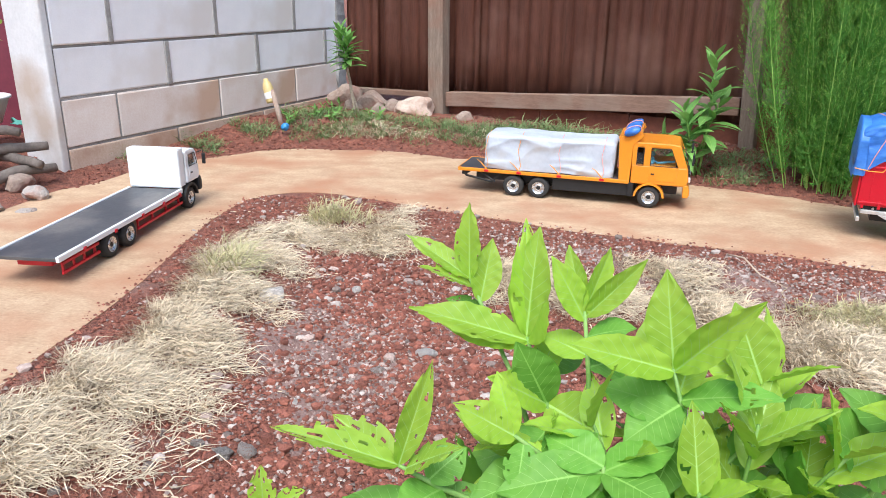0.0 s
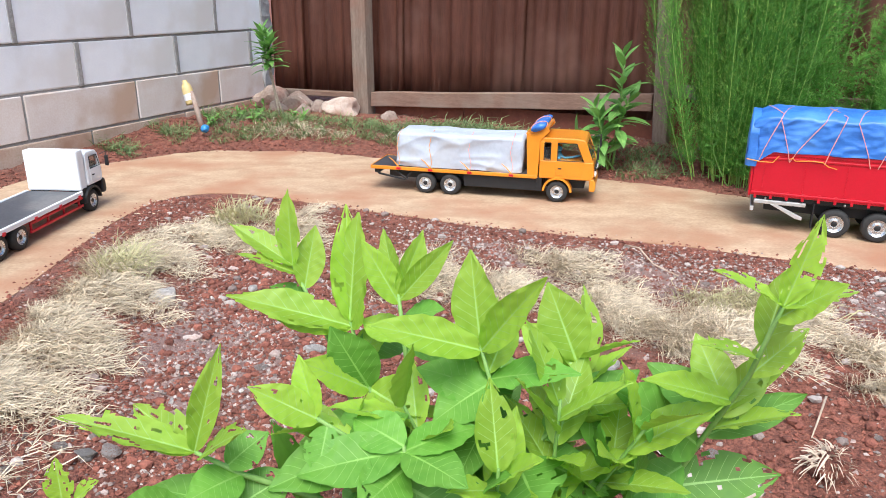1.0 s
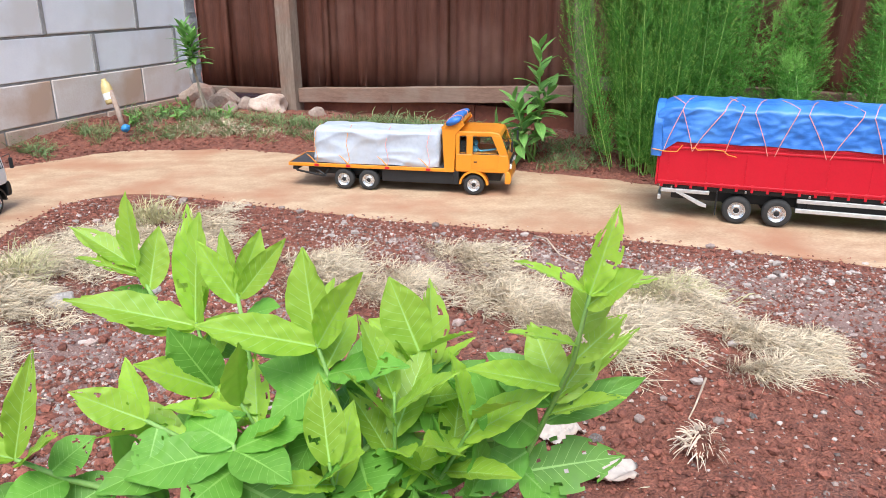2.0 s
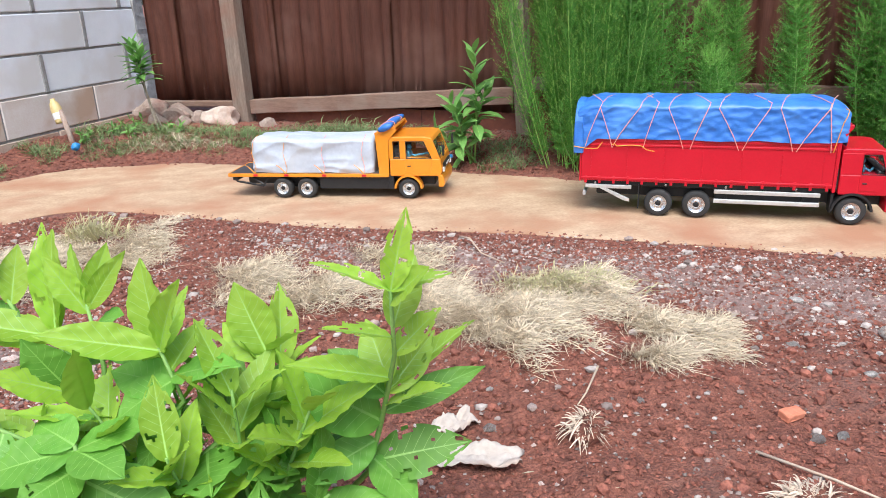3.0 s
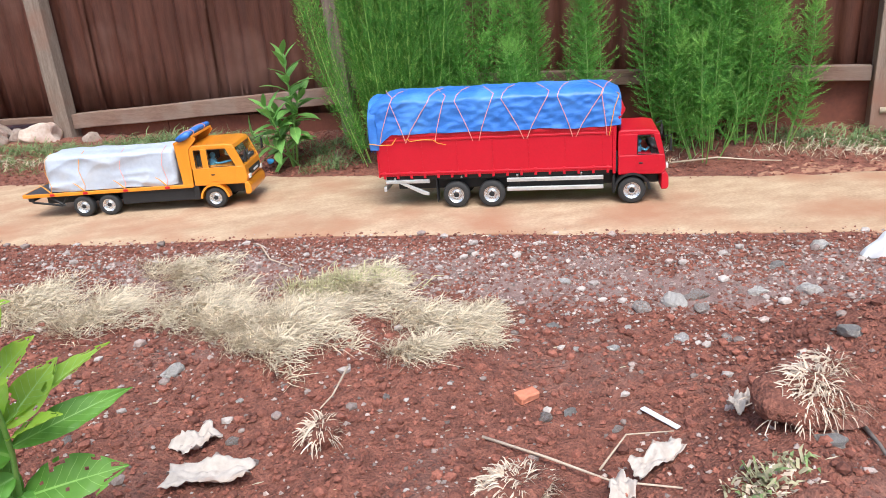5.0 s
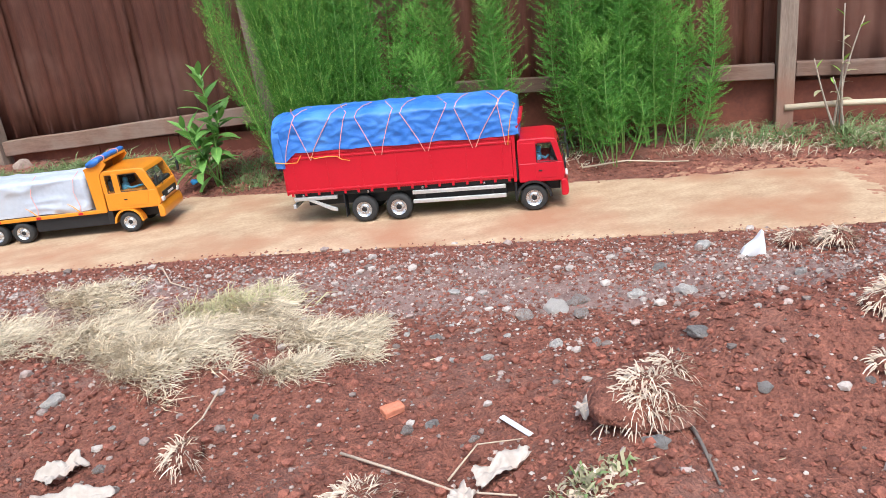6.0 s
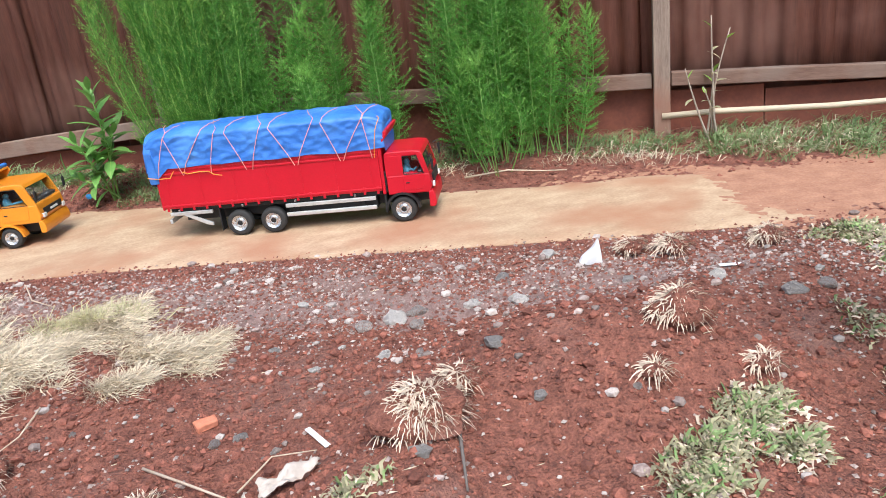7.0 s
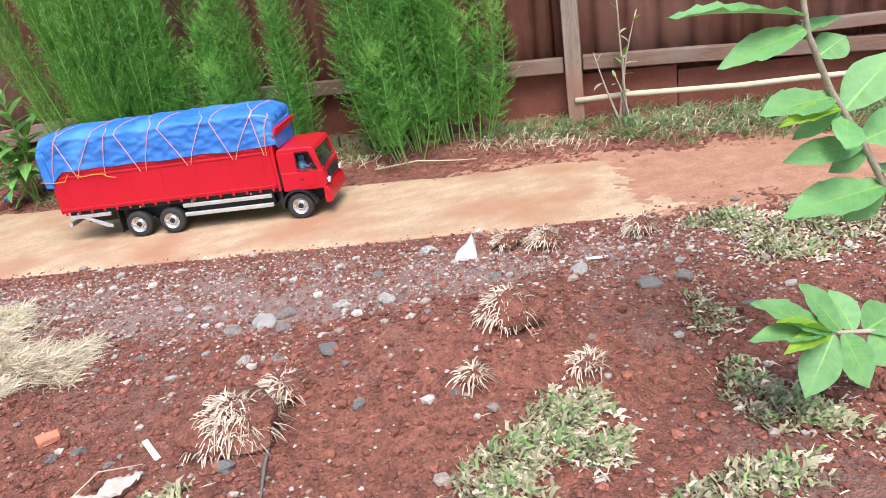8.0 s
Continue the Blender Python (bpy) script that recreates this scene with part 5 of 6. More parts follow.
for x, y, rx, ry, n, tr in ((0.92, 1.6, 0.36, 0.15, 1600, -0.5), (-0.52, 1.5, 0.14, 0.55, 1500, 0.1), (-0.25, 2.28, 0.32, 0.14, 1000, -0.3), (0.42, 1.88, 0.3, 0.13, 900, -0.5)):
    blades("straw_litter", "thin loose straw strewn on red soil", "dry grass", x, y, rx, ry, int(n * 0.8), STRAW, 0.08, 0.0009, int(300 + n * 0.1), 0.012, 0.08, tr, 0.008)
for k, (x, y, rx, ry, n) in enumerate([(0.93, 1.46, 0.12, 0.06, 900), (1.05, 1.53, 0.12, 0.05, 800), (0.84, 1.43, 0.07, 0.05, 450), (1.22, 1.42, 0.09, 0.06, 500), (1.20, 1.27, 0.06, 0.05, 200), (0.89, 1.37, 0.11, 0.06, 700), (1.35, 1.41, 0.07, 0.06, 400), (0.42, 1.75, 0.10, 0.08, 500), (0.22, 2.0, 0.12, 0.08, 500)]):
    blades("straw_patch", "matted dry straw-coloured grass on red soil", "dry grass", x, y, rx, ry, n, STRAW, 0.068, 0.0009, 420 + k, 0.016, 0.12, 0.3 * k, 0.02)
blades("fading_grass", "half-dried greenish grass among the straw", "grass", 1.06, 1.66, 0.2, 0.08, 700, STRAW_GREEN, 0.06, 0.0009, 51, 0.02, 0.3, -0.4, 0.03)
blades("fading_grass", "half-dried greenish grass among the straw", "grass", -0.33, 2.4, 0.12, 0.05, 350, STRAW_GREEN, 0.07, 0.0011, 52, 0.03, 0.4, -0.2, 0.04)
blades("fading_grass", "half-dried greenish grass among the straw", "grass", -0.5, 1.85, 0.08, 0.1, 250, STRAW_GREEN, 0.07, 0.0011, 53, 0.03, 0.4, 0, 0.04)
for k, (x, y, rx, ry, n, tall) in enumerate([(-1.27, 3.1, 0.12, 0.07, 260, 0.05), (-1.1, 3.4, 0.14, 0.08, 420, 0.055), (-0.93, 3.66, 0.15, 0.09, 480, 0.055), (-0.72, 3.98, 0.2, 0.16, 650, 0.06), (-0.45, 3.92, 0.2, 0.14, 600, 0.06), (-0.1, 3.8, 0.2, 0.1, 400, 0.06),
                                             (0.3, 3.55, 0.22, 0.12, 900, 0.07), (0.62, 3.5, 0.14, 0.08, 350, 0.1), (0.95, 3.32, 0.2, 0.1, 500, 0.06), (1.25, 3.1, 0.2, 0.1, 550, 0.06), (1.55, 2.92, 0.16, 0.1, 350, 0.06), (1.75, 2.62, 0.18, 0.08, 380, 0.05), (2.15, 2.62, 0.2, 0.12, 500, 0.06),
                                             (2.55, 2.42, 0.2, 0.1, 350, 0.05), (2.85, 2.2, 0.18, 0.08, 350, 0.05), (3.3, 1.9, 0.24, 0.13, 950, 0.07), (3.6, 1.72, 0.24, 0.13, 1000, 0.08), (3.9, 1.52, 0.26, 0.14, 900, 0.09), (4.15, 1.45, 0.26, 0.14, 600, 0.11), (-0.3, 3.72, 0.24, 0.12, 800, 0.05), (0.05, 3.66, 0.22, 0.12, 800, 0.05), (0.45, 3.62, 0.2, 0.12, 700, 0.07), (0.75, 3.42, 0.2, 0.1, 500, 0.09), (-0.62, 3.72, 0.2, 0.12, 700, 0.05), (1.2, 2.95, 0.18, 0.08, 500, 0.05), (2.35, 2.42, 0.2, 0.1, 500, 0.05), (3.0, 2.1, 0.2, 0.1, 600, 0.06)]):
    blades("grass_patch", "low green grass growing at the path's far side", "grass", x, y, rx * 1.25, ry * 1.3, int(n * 0.85), GRASS, tall * 0.8, 0.0013, 90 + k, 0.008, 0.5, -0.56)
def turf(x, y, rx, ry, n, seed, turn=0.0):
    """Creeping turf: small flat leaves, green and bleached mixed, close to the soil."""
    blades("turf_patch", "sparse pale creeping turf on red soil", "turf", x, y, rx, ry, n, WEED, 0.020, 0.0025, seed, 0.008, 0.32, turn, 0.016)
    blades("turf_patch", "fresh green creeping turf among bleached leaves", "turf", x, y, rx * 0.95, ry * 0.95, n // 4, TURF_GREEN, 0.019, 0.0026, seed + 1, 0.010, 0.4, turn, 0.02)
    blades("turf_patch", "bleached dead leaves among creeping turf", "turf", x, y, rx * 1.05, ry * 1.05, n // 2, ROOTS, 0.022, 0.0024, seed + 2, 0.006, 0.2, turn, 0.01)


for k, (x, y, rx, ry, n, turn) in enumerate([(2.97, 1.02, 0.13, 0.10, 520, -0.4), (3.16, 0.90, 0.16, 0.12, 620, -0.4), (3.0, 0.86, 0.13, 0.07, 330, -0.4), (3.4, 0.78, 0.2, 0.14, 600, -0.4), (2.61, 0.40, 0.07, 0.13, 420, 0.3), (2.60, 0.52, 0.06, 0.08, 180, 0), (2.66, 0.70, 0.06, 0.08, 120, 0),
                                             (2.24, 0.53, 0.09, 0.06, 420, 0.3), (2.12, 0.49, 0.12, 0.06, 420, 0.2), (2.25, 0.45, 0.08, 0.05, 260, 0), (2.42, 0.29, 0.14, 0.05, 300, -0.2), (2.05, 0.43, 0.10, 0.05, 240, 0), (1.54, 0.62, 0.09, 0.05, 120, 0.2)]):
    turf(x, y, rx, ry, n, 130 + 5 * k, turn)


def root_clump(x, y, r0, n, seed, tall=0.05, tilt=(0.0, 0.0)):
    """An upturned sod: a ball of red soil under a shaggy head of flat, curling dry stalks."""
    r = random.Random(seed)
    gz = ground_at(x, y)
    clump = thing("root_clump", pose(x, y, gz), "upturned clump of dry grass roots on red soil", "root clump", "root clumps")
    part("sod", lump((r0 * 1.5, r0 * 1.3, tall * 1.1), seed, 3, 0.6), SOIL, clump, "ball of red soil")
    v, f = [], []
    for k in range(n):
        a, q = r.random() * 6.283, math.sqrt(r.random())
        p = Vector((math.cos(a) * q * r0 * 0.7, math.sin(a) * q * r0 * 0.6, tall * (1 - 0.65 * q * q) * r.uniform(0.6, 1.05)))
        b = a + r.gauss(0, 0.8)
        d = Vector((math.cos(b) + tilt[0], math.sin(b) + tilt[1], r.uniform(-0.3, 1.6))).normalized()
        ln, w = r.uniform(0.018, 0.045), r.uniform(0.0007, 0.0021)
        side = d.cross(Vector((r.gauss(0, 0.4), r.gauss(0, 0.4), 1))).normalized() * w
        i = len(v)
        for j in range(5):
            u = j / 4
            c = p + d * ln * u + Vector((0, 0, -0.55 * ln * u * u)) + side * 0.7 * math.sin(u * 4 + k)
            c.z = max(c.z, -0.012)
            s = side * (1.05 - 0.7 * u)
            v += [tuple(c - s), tuple(c + s + Vector((0, 0, w * 0.7)))]
        f += [(i + 2 * j, i + 2 * j + 1, i + 2 * j + 3, i + 2 * j + 2) for j in range(4)]
    tagged(part("straw_head", raw("straw_head", v, f, ROOTS), None, clump, "bleached flat curling stalks"), kind="stuff")


for x, y, rr, n, seed, tall in ((1.71, 0.735, 0.10, 330, 160, 0.075), (1.80, 0.80, 0.05, 90, 161, 0.04), (2.24, 0.74, 0.07, 200, 162, 0.065), (2.77, 1.10, 0.045, 120, 163, 0.045), (2.55, 1.20, 0.05, 110, 164, 0.035), (2.46, 1.25, 0.045, 80, 165, 0.03), (0.945, 1.06, 0.04, 60, 166, 0.05), (1.22, 0.79, 0.08, 170, 167, 0.035), (2.12, 0.645, 0.03, 40, 168, 0.02), (2.33, 0.62, 0.04, 50, 169, 0.02)):
    root_clump(x, y, rr, int(n * 3.4), seed, tall)


ICO = bmesh.new()
bmesh.ops.create_icosphere(ICO, subdivisions=1, radius=1)
BALL = (np.array([v.co[:] for v in ICO.verts]), np.array([[v.index for v in f.verts] for f in ICO.faces]))
ICO.free()


def scatter(name, label, mat, count, size, seed, where, shape=1.0, round_bits=False):
    """Loose small bits strewn over the soil, each a little uneven lump."""
    r = np.random.RandomState(seed)
    x, y = where(r, count)
    z = height(x, y)
    octa = np.array([(1, 0, 0), (-1, 0, 0), (0, 1, 0), (0, -1, 0), (0, 0, 1), (0, 0, -1)], float)
    tri = np.array([(0, 2, 4), (2, 1, 4), (1, 3, 4), (3, 0, 4), (2, 0, 5), (1, 2, 5), (3, 1, 5), (0, 3, 5)])
    if round_bits:
        octa, tri = BALL
    m = len(octa)
    n = len(x)
    s = size * np.minimum(np.exp(r.randn(n) * 0.5), 1.9)
    jit = octa[None] * (0.8 + 0.4 * r.rand(n, m, 1)) + (0.06 if round_bits else 0.13) * r.randn(n, m, 3)
    a = r.rand(n) * 6.283
    jx, jy = jit[..., 0] * np.cos(a)[:, None] - jit[..., 1] * np.sin(a)[:, None], jit[..., 0] * np.sin(a)[:, None] + jit[..., 1] * np.cos(a)[:, None]
    p = np.stack([x[:, None] + jx * s[:, None] * shape, y[:, None] + jy * s[:, None], z[:, None] + (jit[..., 2] * 0.75 + 0.35) * s[:, None]], -1)
    f = (np.arange(n)[:, None, None] * m + tri[None]).reshape(-1, 3)
    me = raw(name, p.reshape(-1, 3).tolist(), f.tolist(), mat)
    return tagged(new(name, me), label, name.replace("_", " "), kind="stuff")


def inside(r, count):
    """Places on the garden side of the path."""
    i = r.randint(12, len(MID), count)
    d = 1.6 * r.rand(count) ** 1.3 + 0.02
    v = (NEAR_EDGE - FAR_EDGE)[i]
    v = v / np.linalg.norm(v, axis=1)[:, None]
    p = NEAR_EDGE[i] + v * d[:, None] + r.randn(count, 2) * 0.07
    ok = (p[:, 1] > 0.2) & (p[:, 1] < 2.62)
    return p[ok, 0], p[ok, 1]


def beyond_strip(r, count):
    """The open red soil past the gravelly band."""
    x, y = inside(r, count)
    ok = np.min(np.hypot(x[:, None] - NEAR_EDGE[None, :, 0], y[:, None] - NEAR_EDGE[None, :, 1]), axis=1) > 0.42
    return x[ok], y[ok]


def gravel_strip(r, count):
    """The gravelly band along the path's garden edge."""
    i = r.randint(60, PAVED + 2, count)
    d = 0.05 + np.abs(r.randn(count)) * 0.2
    v = (NEAR_EDGE - FAR_EDGE)[i]
    v = v / np.linalg.norm(v, axis=1)[:, None]
    p = NEAR_EDGE[i] + v * (0.03 + d)[:, None] + r.randn(count, 2) * 0.05
    return p[:, 0], p[:, 1]


def far_bank(r, count):
    i = r.randint(30, len(MID), count)
    v = (FAR_EDGE - NEAR_EDGE)[i]
    v = v / np.linalg.norm(v, axis=1)[:, None]
    p = FAR_EDGE[i] + v * (0.02 + 0.6 * r.rand(count))[:, None] + r.randn(count, 2) * 0.06
    return p[:, 0], p[:, 1]


def hollow(r, count):
    """The gravelly hollow inside the bend."""
    p = np.array([-0.12, 1.55]) + r.randn(count, 2) * np.array([0.2, 0.32])
    ok = (p[:, 1] > 0.6) & (p[:, 0] > -0.6)
    return p[ok, 0], p[ok, 1]


scatter("soil_crumbs", "loose crumbs of red soil", CLOD, 66000, 0.0036, 1, inside)
scatter("soil_crumbs", "loose crumbs of red soil", CLOD, 9000, 0.005, 2, far_bank)
scatter("soil_lumps", "larger lumps of loose red soil", CLOD, 6800, 0.0064, 11, beyond_strip, 1.0, True)
scatter("gravel", "mixed brown and grey gravel", PEBBLE, 9000, 0.0032, 3, inside)
scatter("gravel", "mixed brown and grey gravel", PEBBLE, 12500, 0.0029, 4, gravel_strip)
scatter("gravel", "mixed brown and grey gravel", PEBBLE, 5000, 0.0032, 5, hollow)
scatter("pale_gravel", "scattered pale stone chips", CHIP, 1700, 0.0030, 6, inside)
scatter("pale_gravel", "scattered pale stone chips", CHIP, 1300, 0.0032, 7, gravel_strip)
scatter("pale_gravel", "scattered pale stone chips", CHIP, 700, 0.0034, 8, hollow)
scatter("pale_pebbles", "larger pale pebbles strewn on soil", CHIP, 300, 0.0062, 12, inside, 1.25, True)
scatter("pale_pebbles", "larger pale pebbles strewn on soil", CHIP, 150, 0.0062, 13, gravel_strip, 1.25, True)
scatter("grey_pebbles", "larger grey-brown pebbles strewn on soil", PEBBLE, 420, 0.0068, 14, inside, 1.2, True)
scatter("litter", "bits of dry stalk and chaff", STRAW, 500, 0.0013, 9, inside, 7.0)


def dust_bed(name, label, spot, nu, nv, seed, mat=GREY_DUST, cover=0.78):
    """A ragged skin of grey gravel dust that lies on the soil and dips under it where it thins out."""
    u, v = np.meshgrid(np.linspace(0, 1, nu), np.linspace(0, 1, nv))
    x, y = spot(u, v)
    edge = 1 - np.abs(2 * v - 1) ** 2
    ends = np.clip(np.minimum(u, 1 - u) * 6, 0, 1)
    lay = edge * ends - cover + 0.6 * waves(x, y, 0.3, seed) + 0.4 * waves(x, y, 0.09, seed + 1) + 0.3 * waves(x, y, 0.03, seed + 2)
    z = height(x, y) + np.clip(lay * 0.006, -0.006, 0.0025)
    i = np.arange(nu * nv).reshape(nv, nu)
    quads = np.stack([i[:-1, :-1], i[:-1, 1:], i[1:, 1:], i[1:, :-1]], -1).reshape(-1, 4)
    me = raw(name, np.stack([x, y, z], -1).reshape(-1, 3).tolist(), quads.tolist(), mat)
    me.polygons.foreach_set("use_smooth", [True] * len(me.polygons))
    return tagged(new(name, me), label, "gravel", kind="stuff")


def along_path(u, v):
    s = 58 + u * (PAVED - 60)
    k = np.arange(len(NEAR_EDGE))
    out = NEAR_EDGE - FAR_EDGE
    out = out / np.linalg.norm(out, axis=1)[:, None]
    d = 0.01 + 0.5 * v
    return np.interp(s, k, NEAR_EDGE[:, 0]) + d * np.interp(s, k, out[:, 0]), np.interp(s, k, NEAR_EDGE[:, 1]) + d * np.interp(s, k, out[:, 1])


dust_bed("gravel_dust", "grey gravel dust along the path's edge", along_path, 420, 90, 31)
dust_bed("gravel_dust", "grey gravel dust in the hollow", lambda u, v: (-0.45 + 0.75 * u, 0.95 + 1.15 * v), 160, 220, 41)



def path_end(u, v):
    """The trodden ground where the paving runs out."""
    q = PAVED - 16 + u * (len(NEAR_EDGE) - PAVED + 15)
    k = np.arange(len(NEAR_EDGE))
    ax, ay, bx, by = (np.interp(q, k, e[:, c]) for e in (NEAR_EDGE, FAR_EDGE) for c in (0, 1))
    w = -0.12 + 1.35 * v
    return ax + (bx - ax) * w, ay + (by - ay) * w


dust_bed("red_dust", "trodden red dust where the path runs out", path_end, 200, 120, 51, RED_DUST, 0.35)

# ---- stones one by one ----
STONES = {
    "white": (WHITE_STONE, "pale whitish stone lying on red soil", [(1.81, 1.30, 0.07), (2.0, 1.24, 0.047), (1.74, 1.15, 0.038), (1.61, 1.48, 0.03), (2.27, 1.36, 0.05), (2.1, 1.19, 0.05), (0.66, 1.42, 0.05), (1.51, 1.19, 0.017), (1.45, 1.36, 0.018), (1.56, 1.35, 0.017), (1.58, 1.16, 0.026), (1.38, 1.45, 0.014), (0.80, 1.24, 0.016), (1.66, 1.24, 0.022), (2.52, 0.98, 0.045), (2.73, 0.89, 0.028), (-0.38, 1.75, 0.074), (-0.18, 1.85, 0.035), (-0.13, 1.77, 0.03), (0.02, 1.53, 0.045), (-0.23, 1.32, 0.022)]),
    "grey": (GREY_STONE, "dark grey stone lying on red soil", [(2.12, 1.33, 0.035), (1.51, 1.32, 0.03), (1.40, 0.98, 0.028), (1.68, 0.65, 0.04), (1.92, 0.70, 0.028), (2.62, 0.85, 0.055), (2.37, 1.12, 0.036), (-0.32, 1.13, 0.04), (1.91, 0.87, 0.05)]),
    "stone": (STONE, "rough buff stone lying on red soil", [(1.73, 1.31, 0.05), (1.81, 1.09, 0.03), (1.35, 0.98, 0.03), (0.81, 1.05, 0.03), (0.78, 1.14, 0.027), (0.89, 1.24, 0.014), (1.08, 1.14, 0.017), (0.64, 1.36, 0.025), (0.48, 1.23, 0.026), (1.46, 0.91, 0.02), (2.7, 0.84, 0.048), (2.77, 0.71, 0.03), (2.08, 0.64, 0.02), (1.87, 1.29, 0.05), (-0.28, 1.14, 0.036), (-0.37, 1.15, 0.025), (-0.43, 1.08, 0.023), (-0.43, 1.46, 0.022), (-0.08, 1.44, 0.027), (-0.54, 0.99, 0.022), (1.85, 1.24, 0.04)]),
}
rs = random.Random(77)
for kind, (mat, label, places) in STONES.items():
    protos = []
    for k, (x, y, s) in enumerate(places):
        if k < 4:
            ob = single("stone", lump((1.0, 0.72, 0.5), 200 + k + len(kind), 3, 0.5), mat, Matrix(), label, "stone", "stones on the soil")
            protos.append(ob.data)
        else:
            ob = tagged(new("stone", protos[k % 4]), label, "stone", "stones on the soil")
        ob.matrix_world = pose(x, y, ground_at(x, y) - 0.12 * s, rs.uniform(-12, 12), rs.uniform(-12, 12), rs.uniform(0, 360)) @ Matrix.Diagonal((s, s, s, 1))


def on_soil(x, y, turn=0, dz=0.0, rx=0, ry=0):
    return pose(x, y, ground_at(x, y) + dz, rx, ry, turn)


bm = rbox(-0.023, 0.023, -0.013, 0.013, 0, 0.016, 0.003)
bmesh.ops.subdivide_edges(bm, edges=bm.edges, cuts=2)
for v in bm.verts:
    v.co += Vector((noise.noise(v.co * 60), noise.noise(v.co * 60 + Vector((9, 0, 0))), noise.noise(v.co * 60 + Vector((0, 9, 0))))) * 0.003
single("brick_fragment", bm, BRICK, on_soil(1.34, 1.05, 15, -0.002, 6), "broken orange brick fragment half sunk in soil", "brick")
for x, y, l, tr in ((1.54, 0.90, 0.085, -72), (2.6, 1.03, 0.06, -25)):
    single("plastic_strip", rbox(-l / 2, l / 2, -0.006, 0.006, 0, 0.003, 0.001), PLASTIC, on_soil(x, y, tr, 0.006), "flat white plastic strip lying on soil", "plastic strip")


def crumpled(sx, sy, seed, rise):
    """A creased sheet with a ragged outline, thin but solid."""
    bm = bmesh.new()
    bmesh.ops.create_grid(bm, x_segments=22, y_segments=14, size=0.5)
    for v in bm.verts:
        a = math.atan2(v.co.y, v.co.x)
        k = 1 + 0.35 * noise.noise((math.cos(a) * 2 + seed, math.sin(a) * 2, 0))
        x, y = v.co.x * k, v.co.y * k
        z = rise * (0.5 + noise.noise((x * 3 + seed, y * 3, 1)) + 0.6 * abs(noise.noise((x * 7, y * 7 + seed, 4))))
        v.co = (x * sx, y * sy, max(0.0, z))
    bmesh.ops.solidify(bm, geom=bm.faces, thickness=0.0015)
    return bm


for x, y, sx, sy, tr, seed in ((0.74, 1.04, 0.14, 0.06, -15, 1), (0.72, 1.15, 0.08, 0.05, 30, 2), (1.47, 0.79, 0.12, 0.04, 20, 3), (1.38, 0.74, 0.06, 0.04, 60, 4), (1.65, 0.83, 0.05, 0.03, 40, 5)):
    single("dry_leaf", crumpled(sx, sy, seed, 0.022), RAG, on_soil(x, y, tr, 0.004), "bleached crumpled dead leaf on red soil", "dead leaf", "dead leaves", smooth=True)
bag = prism([(-0.03, 0.0), (0.034, 0.0), (0.03, 0.03), (0.024, 0.068), (0.008, 0.045), (-0.02, 0.022)], -0.012, 0.012, 0.003)
bmesh.ops.subdivide_edges(bag, edges=bag.edges, cuts=1)
for v in bag.verts:
    v.co += Vector((0.3, 1, 0.3)) * 0.006 * noise.noise(v.co * 45)
single("plastic_bag", bag, PLASTIC, on_soil(2.34, 1.26, -25, -0.002), "torn white plastic scrap standing on soil", "plastic scrap", smooth=True)


def twig(points, r, label, mat=TWIG):
    pts = [(x, y, ground_at(x, y) + z) for x, y, z in points]
    return single("twig", tube(pts, r, r * 0.5, 6), mat, Matrix(), label, "twig", "twigs", smooth=True)


twig([(0.86, 2.04, 0.012), (0.88, 1.97, 0.03), (0.9, 1.9, 0.016), (0.96, 1.86, 0.006)], 0.003, "thin bent dry twig on soil")
twig([(1.02, 1.22, 0.03), (0.98, 1.17, 0.018), (0.95, 1.13, 0.01)], 0.0025, "thin bent dry twig on soil")
twig([(1.22, 0.96, 0.006), (1.3, 0.86, 0.014), (1.38, 0.78, 0.008), (1.46, 0.7, 0.006)], 0.0032, "thin bent dry twig on soil")
twig([(1.38, 0.82, 0.01), (1.45, 0.86, 0.03), (1.53, 0.84, 0.02)], 0.0022, "thin bent dry twig on soil")
twig([(1.76, 0.69, 0.008), (1.74, 0.62, 0.012), (1.72, 0.55, 0.006)], 0.004, "dark stick on soil", LOG)
twig([(1.9, 2.58, 0.03), (1.98, 2.52, 0.05), (2.05, 2.42, 0.03), (2.2, 2.33, 0.012)], 0.004, "pale dead branch beside the path", PALE_WOOD)
twig([(1.97, 2.5, 0.03), (2.07, 2.5, 0.045), (2.16, 2.42, 0.012)], 0.003, "pale dead branch beside the path", PALE_WOOD)
twig([(2.35, 2.2, 0.02), (2.5, 2.14, 0.03), (2.62, 2.08, 0.012), (2.7, 2.05, 0.006)], 0.004, "pale dead branch beside the path", PALE_WOOD)

# ---- corner by the wall: rocks, stake with bottle ----
single("rock", lump((0.19, 0.13, 0.15), 301, 4, 0.5), BIG_ROCK, on_soil(-0.15, 4.08, -25, -0.03), "large pale sandy rock at the fence foot", "rock", smooth=False)
for k, (x, y, s, tr) in enumerate([(-0.56, 4.33, 0.2, -30), (-0.40, 4.26, 0.17, -20), (-0.28, 4.2, 0.12, 40), (-0.50, 4.18, 0.1, 10), (-0.35, 4.12, 0.09, 70), (0.12, 3.93, 0.09, 20)]):
    single("rock", lump((s, s * 0.7, s * 0.75), 310 + k, 3, 0.45), RUBBLE, on_soil(x, y, tr, -0.02), "reddish rubble rock against the fence foot", "rock", "fence foot rubble")
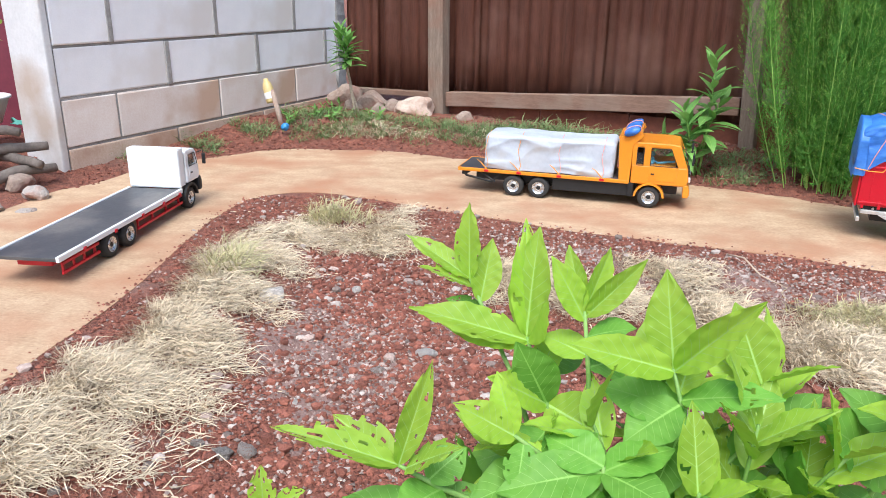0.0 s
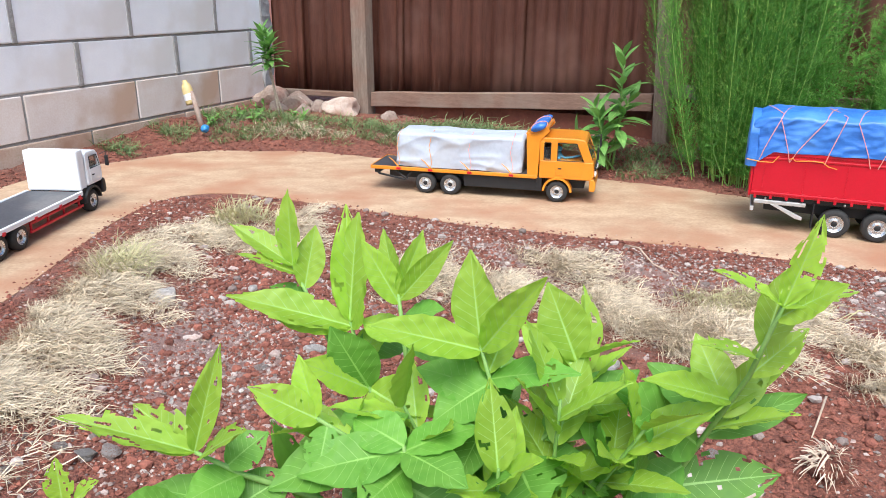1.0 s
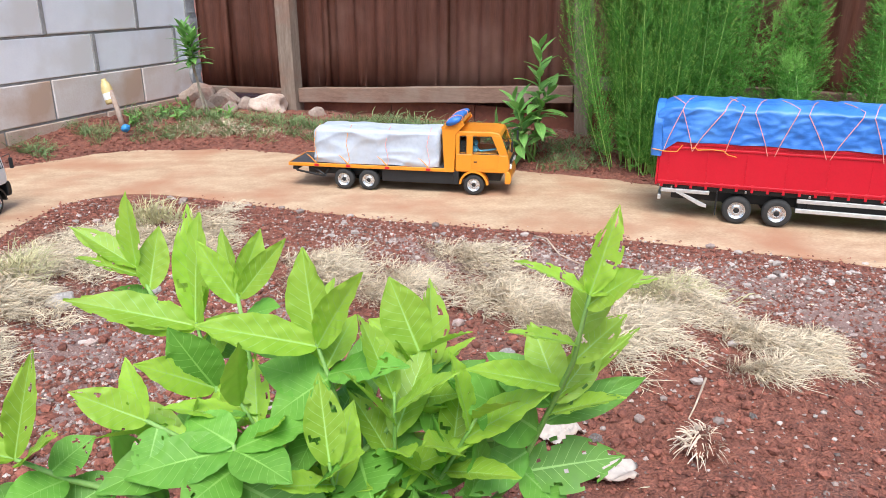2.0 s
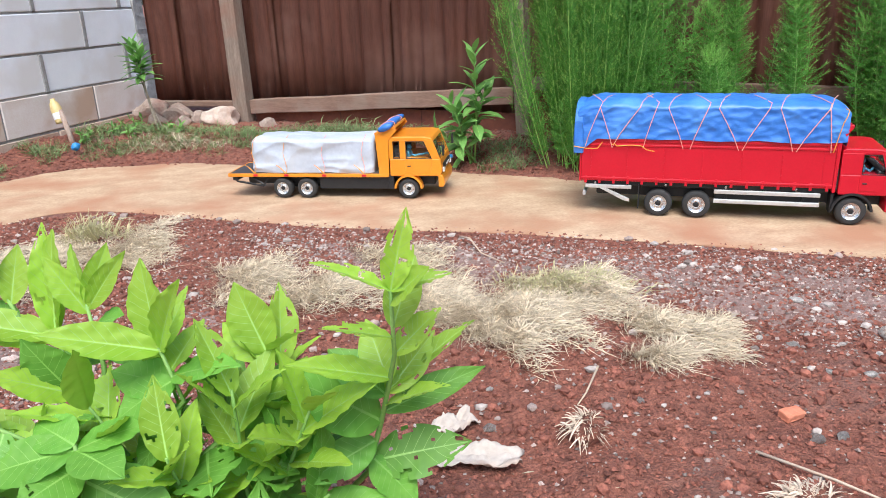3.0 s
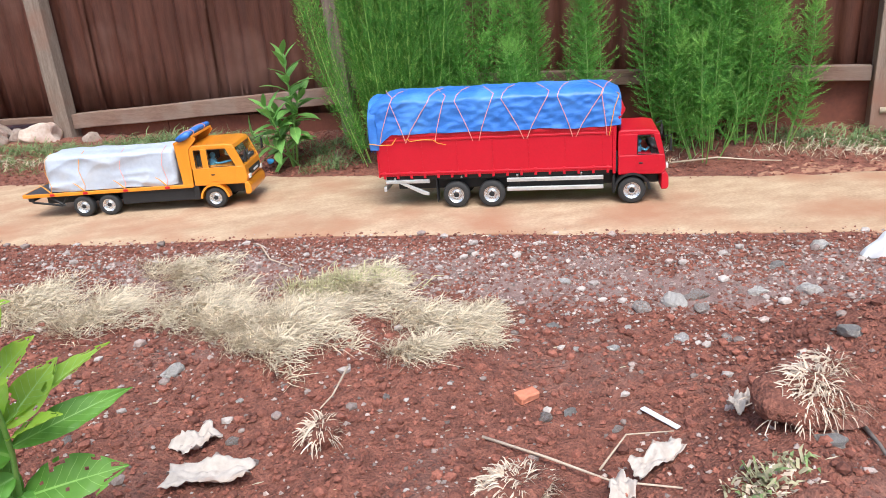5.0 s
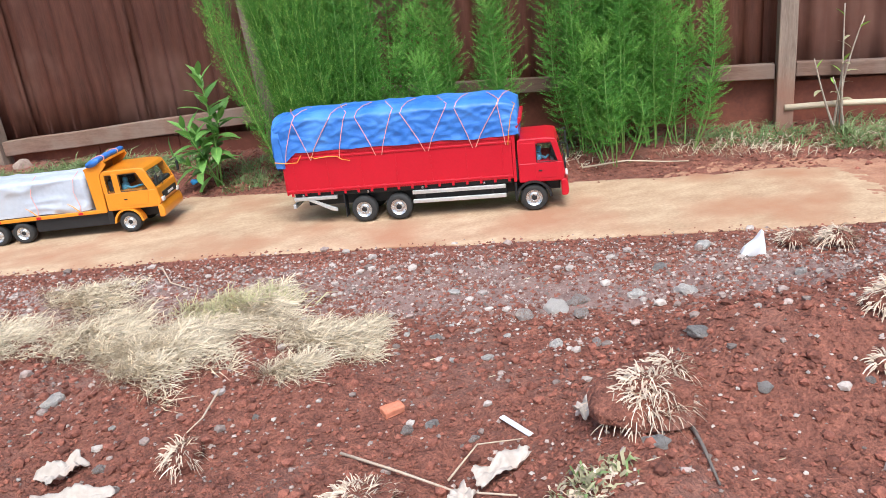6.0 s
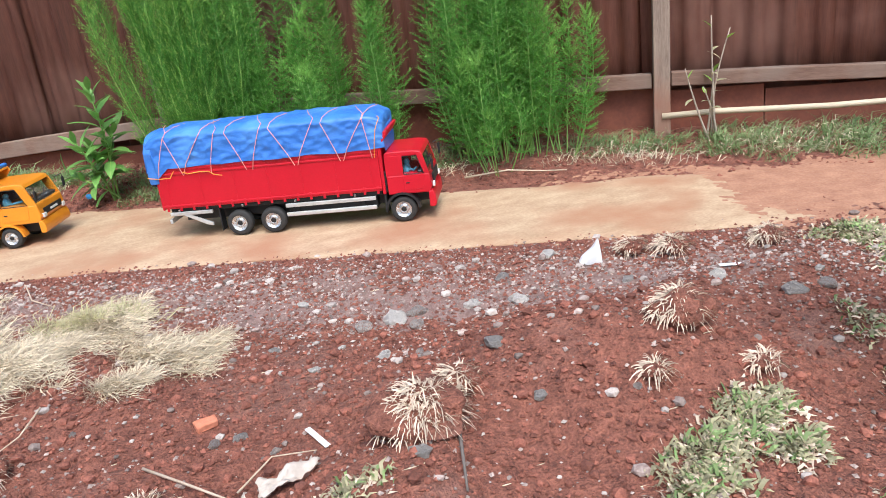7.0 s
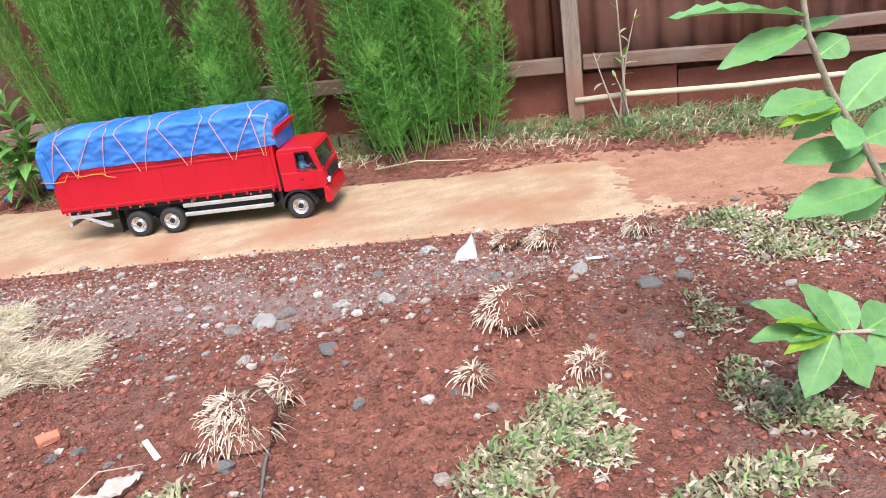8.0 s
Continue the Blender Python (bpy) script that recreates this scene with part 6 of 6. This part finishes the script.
for k, (x, y, s, tr) in enumerate([(-1.34, 2.36, 0.07, 10), (-1.24, 2.2, 0.05, 50), (-1.4, 2.52, 0.09, -20), (-1.5, 2.6, 0.1, 70), (-1.3, 2.1, 0.045, 0), (-1.45, 2.35, 0.06, 30), (-1.22, 2.42, 0.04, 30), (-1.14, 2.2, 0.035, 15)]):
    single("rubble", lump((s, s * 0.75, s * 0.6), 330 + k, 3, 0.5), RUBBLE if k % 2 else STONE, on_soil(x, y, tr, 0.0), "broken rubble beside the path", "rubble", "rubble heap")
for k, (a, b) in enumerate([((-1.72, 2.75, 0.03), (-1.42, 2.62, 0.10)), ((-1.7, 2.62, 0.06), (-1.45, 2.74, 0.13)), ((-1.6, 2.5, 0.03), (-1.42, 2.72, 0.06)), ((-1.75, 2.6, 0.11), (-1.5, 2.66, 0.2))]):
    pts = [(x, y, ground_at(x, y) + z) for x, y, z in bend(a, b, (0, 0.01, 0.015), 6)]
    single("log", tube(pts, 0.024, 0.016, 9), LOG, Matrix(), "dark dead log on a heap", "log", "log heap", smooth=True)
basin = thing("basin", on_soil(-1.86, 2.98, 0, 0.10), "dirty white plastic basin standing on the footing", "basin")
part("bowl", lathe([(0.0, 0), (0.09, 0.0), (0.13, 0.1), (0.138, 0.1), (0.138, 0.108), (0.124, 0.106), (0.086, 0.008), (0.0, 0.008)], 28), PLASTIC, basin, smooth=True).rotation_euler = (math.pi / 2, 0, 0)
single("plastic_sheet", crumpled(0.2, 0.1, 14, 0.03), AQUA, on_soil(-1.62, 3.02, 30, 0.10), "folded aqua plastic sheet on the footing", "plastic sheet", smooth=True)
stake = thing("stake", on_soil(-0.82, 3.74), "short leaning stake with a yellow bottle on top", "stake")
part("pole", tube([(0.03, -0.04, -0.02), (0.0, -0.01, 0.09), (-0.03, 0.03, 0.17)], 0.014, 0.012, 8), RUBBLE, stake, smooth=True)
bottle = part("bottle", lathe([(0.0, 0), (0.024, 0.0), (0.026, 0.01), (0.026, 0.075), (0.02, 0.1), (0.012, 0.108), (0.012, 0.12), (0, 0.12)], 18), YELLOW, stake, "crushed pale yellow bottle", smooth=True)
bottle.matrix_local = pose(-0.035, 0.03, 0.11, 82, -14, 0)
part("label", lathe([(0.0265, 0.02), (0.0268, 0.022), (0.0268, 0.05), (0.0265, 0.052)], 18), PLASTIC, bottle, "white paper label", smooth=True)
single("bottle_cap", lump((0.04, 0.035, 0.035), 401, 2, 0.3), BLUE_BIT, on_soil(-0.76, 3.63, 0, 0.03), "blue plastic scrap beside the stake", "plastic scrap")
single("bottle_cap", lump((0.03, 0.014, 0.02), 402, 2, 0.5), BLUE_BIT, on_soil(0.96, 3.0, 20, 0.04), "blue plastic scrap among the weeds", "plastic scrap")
